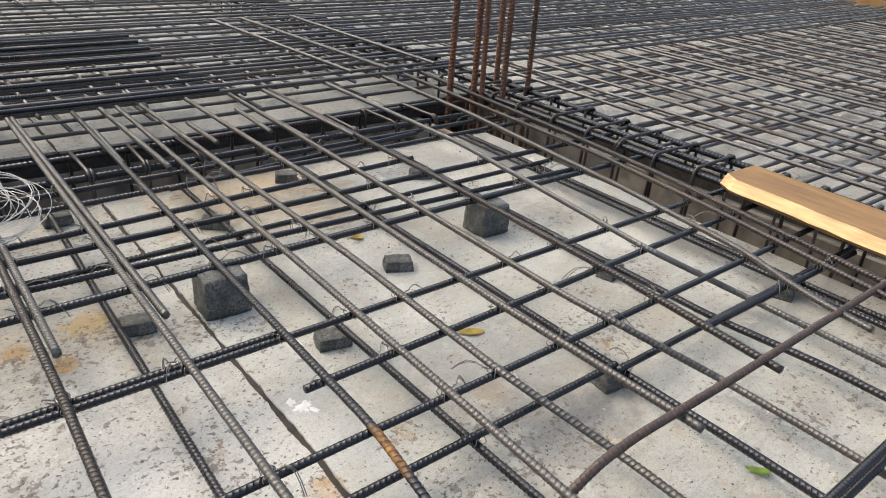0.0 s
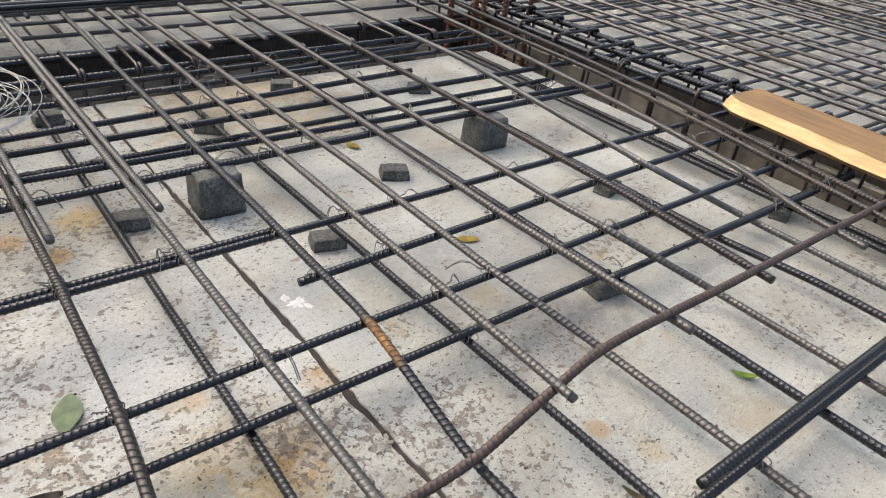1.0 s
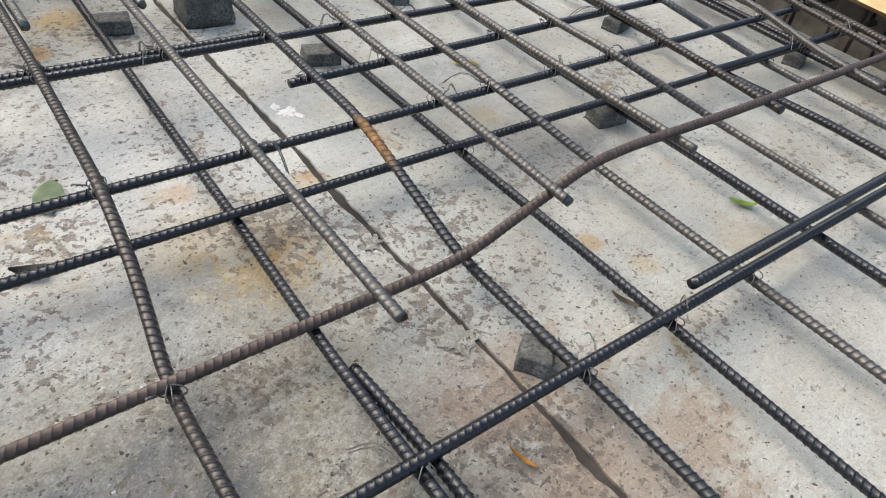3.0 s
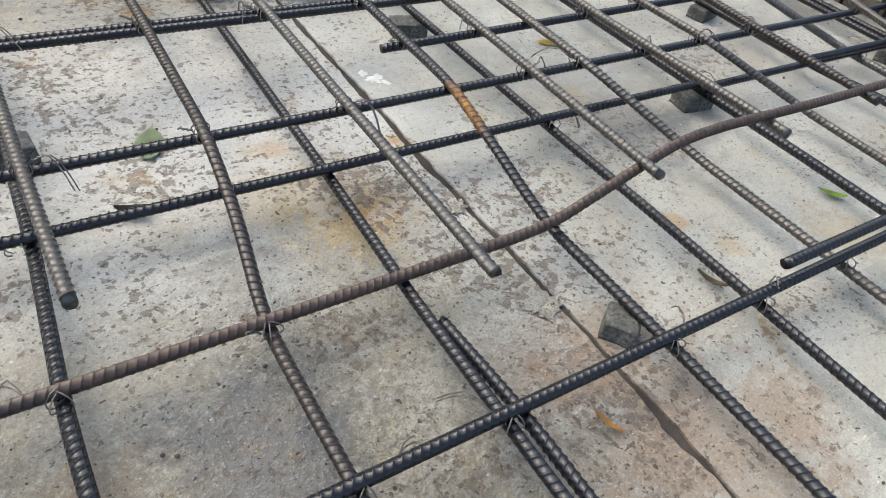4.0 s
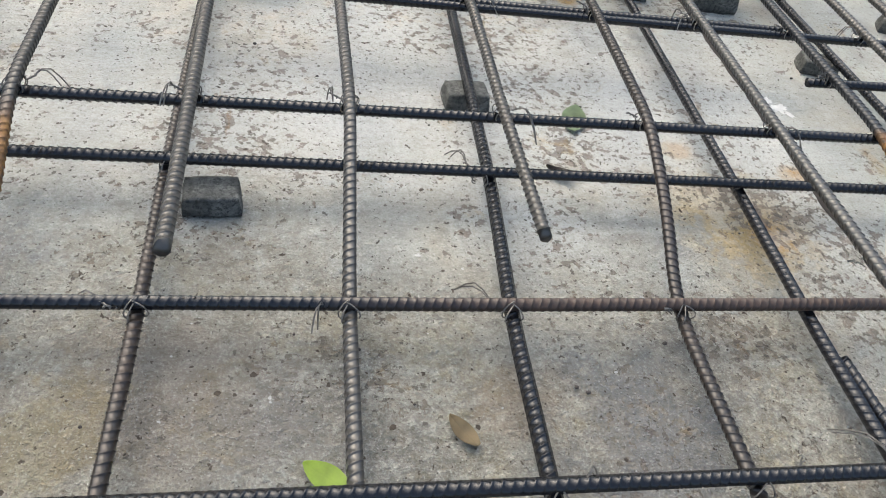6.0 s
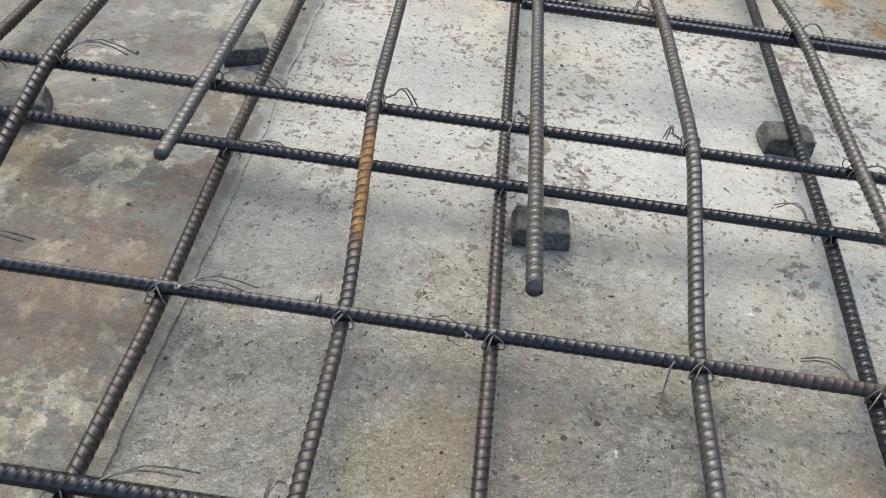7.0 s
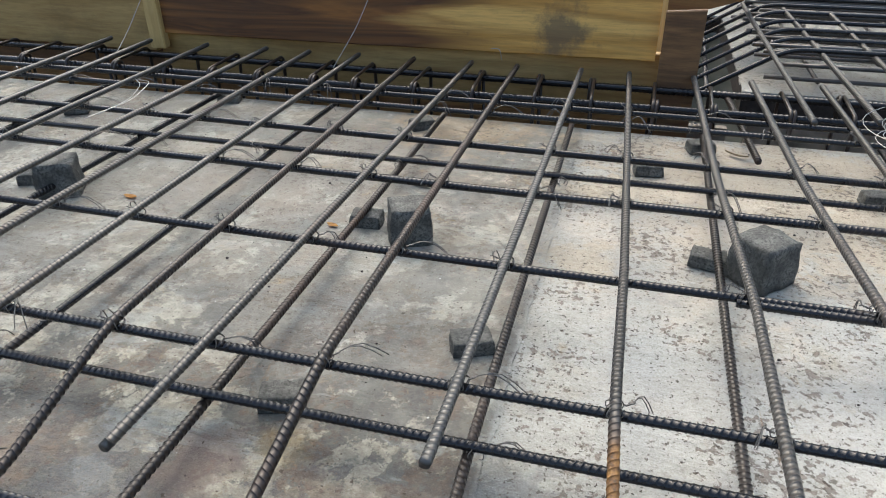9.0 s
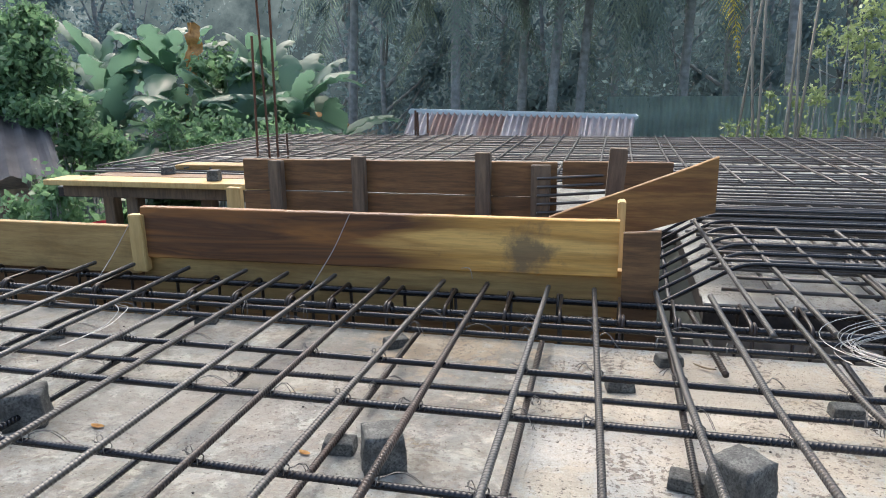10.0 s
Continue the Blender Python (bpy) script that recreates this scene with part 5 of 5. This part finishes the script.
# self-lit backdrop far behind the trees; woods, haze and pale sky gaps painted in
m, nt, b = mat("glowing_hazy_woods")
vec = nt.nodes.new("ShaderNodeTexCoord").outputs["Object"]
sep = nt.nodes.new("ShaderNodeSeparateXYZ")
nt.links.new(vec, sep.inputs[0])
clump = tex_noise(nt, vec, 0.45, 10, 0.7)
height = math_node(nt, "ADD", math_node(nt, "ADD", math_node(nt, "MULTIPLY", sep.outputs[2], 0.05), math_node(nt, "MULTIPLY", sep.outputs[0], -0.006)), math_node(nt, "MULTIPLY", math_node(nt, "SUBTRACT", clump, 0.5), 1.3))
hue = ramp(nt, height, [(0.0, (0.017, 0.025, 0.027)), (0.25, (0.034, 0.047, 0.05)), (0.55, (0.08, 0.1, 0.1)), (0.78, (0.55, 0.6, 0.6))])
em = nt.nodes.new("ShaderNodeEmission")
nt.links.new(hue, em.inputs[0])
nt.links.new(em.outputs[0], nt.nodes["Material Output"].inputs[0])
bm = bmesh.new()
low, high = [], []
for i in range(49):
    a = radians(20 + 140 * i / 48)
    low.append(bm.verts.new((-3 + 52 * math.cos(a), 52 * math.sin(a), GZ)))
    high.append(bm.verts.new((-3 + 52 * math.cos(a), 52 * math.sin(a), 11 + 2.5 * noise.noise((i * 0.7, 0, 0)))))
for i in range(48):
    bm.faces.new((low[i], low[i + 1], high[i + 1], high[i]))
tagged(obj("backdrop", bm, m, kind="structure"), "glowing backdrop painted as hazy blue-green woods", "backdrop")


def tree(x, y, h, spread, count, size, material, label, seed, low=0.35):
    g = np.random.default_rng(seed)
    root = tagged(new("tree"), label, "tree", "trees behind the deck")
    bm = bmesh.new()
    top = Vector((x + g.uniform(-0.4, 0.4), y, GZ + h * 0.8))
    tapered(bm, [Vector((x, y, GZ)).lerp(top, u) + Vector((0.1 * math.sin(u * 5 + seed), 0, 0)) for u in np.linspace(0, 1, 7)], 0.07 + h * 0.004, 0.03)
    cs, rs = [], []
    for k in range(13):
        u = low + (1 - low) * (k + 0.5) / 13
        a = g.uniform(0, 6.3)
        reach = spread * g.uniform(0.35, 1.0) * (1.15 - abs(u - 0.6))
        c = Vector((x + math.cos(a) * reach, y + math.sin(a) * reach * 0.7, GZ + h * u + g.uniform(-0.3, 0.3)))
        s = Vector((x, y, GZ + h * max(0.2, u - 0.18)))
        tapered(bm, [s, s.lerp(c, 0.5) + Vector((0, 0, -0.15)), c], 0.05, 0.012, 5)
        cs.append(tuple(c))
        rs.append(spread * g.uniform(0.34, 0.6))
    part("trunk", bm, BARK, root)
    me = leaf_cloud(cs, rs, count, size, 0.75, seed)
    me.materials.append(material)
    new("crown", me).parent = root


g = np.random.default_rng(4)
for k in range(21):
    x, y, h = -20 + 32 * ((k * 8) % 21) / 21 + g.uniform(-0.5, 0.5), (18.5, 21.5, 25.5)[k % 3] + g.uniform(-0.7, 0.7), (9, 14, 18)[k % 3] * g.uniform(0.9, 1.15)
    if -16 < x < -10.5:
        continue
    tree(x, y, h, 2.5, 5200, 0.21, HAZE_LEAF, "tall tree with dense foliage tinted blue-green for haze", 100 + k, 0.1)


YELLOW_FROND = leaf_material("yellowed_frond", (0.5, 0.38, 0.06), (0.7, 0.55, 0.1), 0.5, 0.4)


def palm(x, y, h, lean, fronds, label, seed, flen=2.6, material=PALM_LEAF):
    g = np.random.default_rng(seed)
    root = tagged(new("palm_tree"), label, "palm", "coconut palms")
    bm = bmesh.new()
    top = Vector((x + lean, y, GZ + h))
    tapered(bm, [(x + lean * u ** 1.6, y, GZ + h * u) for u in np.linspace(0, 1, 12)], 0.12, 0.075, 9)
    part("trunk", bm, BARK, root)
    for k in range(fronds):
        az = k * 2.399 + g.uniform(-0.3, 0.3)
        el = g.uniform(-0.9, 0.8)
        bm = bmesh.new()
        spine = []
        for i in range(15):
            u = i / 14
            out = flen * u * math.cos(el * (1 - u)) * (1 - 0.22 * u)
            z = flen * (math.sin(el) * u - 0.85 * u * u)
            spine.append(top + Vector((math.cos(az) * out, math.sin(az) * out, z)))
        tapered(bm, spine, 0.022, 0.004, 4)
        side = Vector((-math.sin(az), math.cos(az), 0))
        for i in range(1, 15):
            for q in range(3):
                p = spine[i - 1].lerp(spine[i], q / 3)
                d = (spine[i] - spine[i - 1]).normalized()
                ll = 0.55 * math.sin(math.pi * min(1, (i + q / 3) / 15 + 0.08)) + 0.08
                for s in (-1, 1):
                    tip = p + side * s * ll * 0.62 + d * ll * 0.35 + Vector((0, 0, -ll * g.uniform(0.45, 0.85)))
                    mid = p.lerp(tip, 0.5) + Vector((0, 0, 0.05))
                    w = d * 0.018
                    a = [bm.verts.new(v) for v in (p - w, p + w, mid + w * 1.2, tip, mid - w * 1.2)]
                    bm.faces.new(a)
        old = seed == 7 and k in (3, 8)
        part("frond", bm, YELLOW_FROND if old else material, root, "yellowed frond" if old else "")


palm(-3.05, 14.0, 6.2, 0.1, 15, "coconut palm with drooping pale fronds", 1)
palm(-1.95, 15.5, 7.2, 0.2, 13, "slender coconut palm with drooping fronds", 2)
palm(-1.3, 14.6, 7.0, 0.45, 13, "slender leaning coconut palm", 3)
palm(-0.75, 15.0, 6.4, 0.35, 15, "coconut palm with fronds hanging over the shed", 4)
palm(3.1, 14.0, 7.4, -0.2, 13, "coconut palm near the fence", 5)
palm(-5.6, 15.0, 6.6, 0.3, 14, "coconut palm in shade behind the banana plants", 6)
palm(1.3, 15.5, 6.6, 0.2, 14, "coconut palm in shade above the fence", 7)


def banana(x, y, z0, h, leaves, seed, label):
    g = np.random.default_rng(seed)
    root = tagged(new("banana_plant"), label, "banana plant", "banana plants")
    bm = bmesh.new()
    tapered(bm, [(x + 0.05 * math.sin(u * 3), y, z0 + (h * 0.68) * u) for u in np.linspace(0, 1, 6)], 0.11, 0.06, 9)
    part("stem", bm, PALM_LEAF, root)
    for k in range(leaves):
        az = k * 2.399 + g.uniform(-0.4, 0.4)
        el = g.uniform(0.75, 1.5) if k < leaves - 3 else g.uniform(0.1, 0.6)
        L = g.uniform(1.2, 1.9)
        W = L * g.uniform(0.12, 0.165)
        base = Vector((x, y, z0 + h * 0.68 - 0.1))
        bm = bmesh.new()
        rows = []
        side = Vector((-math.sin(az), math.cos(az), 0))
        for i in range(19):
            u = i / 18
            out = L * u * math.cos(el) * (1 + 0.3 * u)
            z = L * (math.sin(el) * u - 0.55 * u * u * (1.3 - el * 0.5))
            p = base + Vector((math.cos(az) * out, math.sin(az) * out, z))
            w = W * (0.06 if u < 0.14 else math.sin(math.pi * (0.1 + 0.88 * (u - 0.1))) ** 0.6)
            tear = [1 - (0.55 if g.random() < 0.16 else 0.0) * (u > 0.2) for _ in range(2)]
            rows.append([bm.verts.new(q) for q in (p + side * w * tear[0] + Vector((0, 0, -0.25 * w + 0.02 * math.sin(i * 2.0))), p + side * w * 0.5 + Vector((0, 0, 0.06 * w)), p, p - side * w * 0.5 + Vector((0, 0, 0.06 * w)), p - side * w * tear[1] + Vector((0, 0, -0.25 * w + 0.02 * math.cos(i * 2.3))))])
        for a, b in zip(rows, rows[1:]):
            for q in range(4):
                bm.faces.new((a[q], a[q + 1], b[q + 1], b[q]))
        for f in bm.faces:
            f.smooth = True
        dry = k == leaves - 1 and seed == 24
        part("leaf", bm, DRY_LEAF if dry else BANANA_LEAF, root, "withered orange leaf" if dry else "")


for i, (x, y, h, n) in enumerate(((-8.0, 10.3, 4.6, 10), (-7.2, 10.8, 5.0, 11), (-6.7, 10.2, 4.0, 9), (-7.6, 9.8, 3.6, 9), (-4.8, 10.5, 4.2, 12), (-8.8, 11.2, 5.2, 8), (-5.9, 11.6, 4.9, 9), (-4.3, 10.9, 3.5, 8), (-6.0, 10.3, 4.1, 9), (-5.4, 10.1, 3.7, 9), (-7.95, 9.4, 4.1, 9))):
    banana(x, y, GZ + 0.1, h, n, 20 + i, "large-leaved banana plant beside the deck")
# hanging withered leaf among the banana plants
dry = tagged(new("dry_banana_leaf"), "long withered orange leaf hanging among the banana plants", "leaf")
bm = bmesh.new()
rows = []
for i in range(15):
    u = i / 14
    w = 0.05 + 0.10 * math.sin(math.pi * min(1, u * 0.9 + 0.08)) * (0.6 + 0.8 * noise.noise((u * 7, 0.3, 2)) ** 2) + 0.03 * (i % 2)
    rows.append([bm.verts.new((-6.25 + 0.03 * math.sin(u * 6) + s * w, 10.1 + 0.06 * abs(s) * math.sin(i * 1.3), 1.42 - 0.85 * u)) for s in (-1, 0, 1)])
for p, q in zip(rows, rows[1:]):
    for k in range(2):
        bm.faces.new((p[k], p[k + 1], q[k + 1], q[k]))
tapered(bm, [(-6.6, 10.2, -0.9), (-6.45, 10.15, 0.6), (-6.25, 10.1, 1.42)], 0.03, 0.012, 6)
part("blade", bm, DRY_LEAF, dry)


def bush(x, y, z, r, count, size, material, label, seed, tall=1.0, stalks=6):
    g = np.random.default_rng(seed)
    root = tagged(new("bush"), label, "bush", "bushes round the deck")
    bm = bmesh.new()
    cs, rs = [], []
    for k in range(9):
        c = Vector((x + g.uniform(-1, 1) * r, y + g.uniform(-1, 1) * r * 0.7, z + g.uniform(-0.9, 0.9) * r * tall))
        cs.append(tuple(c))
        rs.append(r * g.uniform(0.3, 0.55))
        tapered(bm, [(x + g.uniform(-0.3, 0.3) * r, y, GZ), Vector((x, y, GZ)).lerp(c, 0.55) + Vector((g.uniform(-0.2, 0.2), 0, 0)), c], 0.03, 0.006, 5)
    part("stem", bm, BARK, root)
    me = leaf_cloud(cs, rs, count, size, 0.9, seed, 0.55)
    me.materials.append(material)
    new("foliage", me).parent = root


for i, a in enumerate(((-7.0, 7.4, 0.95, 0.42, 5200, 0.09, 0.9), (-6.75, 7.3, 0.5, 0.4, 5200, 0.09, 0.9), (-6.35, 7.2, 0.05, 0.36, 4200, 0.085, 0.8), (-6.0, 7.3, -0.35, 0.38, 3600, 0.085, 0.7), (-7.5, 7.2, 0.4, 0.6, 5200, 0.09, 1.1), (-7.3, 7.5, 1.3, 0.5, 4000, 0.09, 0.8),
                       (-4.9, 8.8, -0.35, 0.55, 3600, 0.085, 0.5), (-4.2, 8.9, -0.42, 0.5, 3000, 0.085, 0.5), (-5.6, 8.9, -0.3, 0.55, 3000, 0.085, 0.7), (-5.8, 10.3, 0.3, 0.5, 2400, 0.11, 1.0), (-6.3, 11.6, 0.3, 0.7, 2600, 0.12, 1.0), (-5.4, 10.9, 0.0, 0.5, 2000, 0.1, 0.9),
                       (-4.3, 5.4, -1.0, 0.5, 2600, 0.08, 0.7), (-4.9, 5.3, -0.55, 0.35, 2200, 0.08, 0.7), (-3.5, 4.9, -0.85, 0.4, 2000, 0.08, 0.7), (-3.0, 4.3, -0.35, 0.3, 900, 0.09, 0.6), (-3.3, 3.7, -0.9, 0.45, 2200, 0.08, 0.7), (-2.4, 2.75, -1.3, 0.5, 2200, 0.08, 0.6))):
    bush(*a[:6], BUSH_LEAF, "sunlit green leafy bush beside the deck", 300 + i, a[6])
for i, a in enumerate(((2.15, 9.5, 0.25, 0.3, 420, 0.06, 0.7), (2.8, 9.4, 0.85, 0.4, 800, 0.06, 0.8), (3.0, 9.3, 0.35, 0.4, 500, 0.06, 1.0), (2.3, 9.7, -0.25, 0.4, 900, 0.06, 0.4), (3.3, 9.6, 1.3, 0.5, 1100, 0.07, 0.8), (1.7, 9.6, -0.1, 0.25, 300, 0.06, 0.5), (4.6, 9.0, 0.6, 1.1, 3400, 0.11, 1.1), (7.2, 8.0, 0.6, 1.4, 4200, 0.12, 1.0), (8.6, 5.5, 0.4, 1.3, 4200, 0.12, 1.0), (9.2, 2.5, 0.3, 1.3, 4200, 0.12, 1.0))):
    bush(*a[:6], RIGHT_LEAF, "loose yellow-green bush beyond the deck edge", 340 + i, a[6])
# bamboo poles by the fence
g = np.random.default_rng(8)
for i in range(6):
    bm = bmesh.new()
    x, y = 1.62 + 0.12 * i + g.uniform(-0.06, 0.06), 9.2 + g.uniform(-0.3, 0.3)
    tapered(bm, [(x, y, GZ), (x + g.uniform(-0.2, 0.2), y, GZ + 2.6), (x + g.uniform(-0.3, 0.3), y, GZ + 4.2 + g.uniform(0, 1))], 0.02, 0.014, 7)
    obj("bamboo_pole", bm, plain("bamboo", (0.2, 0.175, 0.13), 0.6, 0, 0.2, 6) if i == 0 else bpy.data.materials["bamboo"], label="grey-brown bamboo pole standing among the bushes", category="pole", group="bamboo poles")
# far edge boards of the deck
obj("edge_board", box_bm(6.803, 6.83, -1.65, 6.1, -0.05, 0.12, 0.003), PLANK_Y, label="orange-brown edge board along the deck's side", category="plank", group="edge boards")
obj("edge_board", box_bm(-3.1, 6.83, 6.103, 6.13, -0.1, 0.06, 0.003), DARK_WOOD, label="dark edge board along the deck's rear", category="plank", group="edge boards")
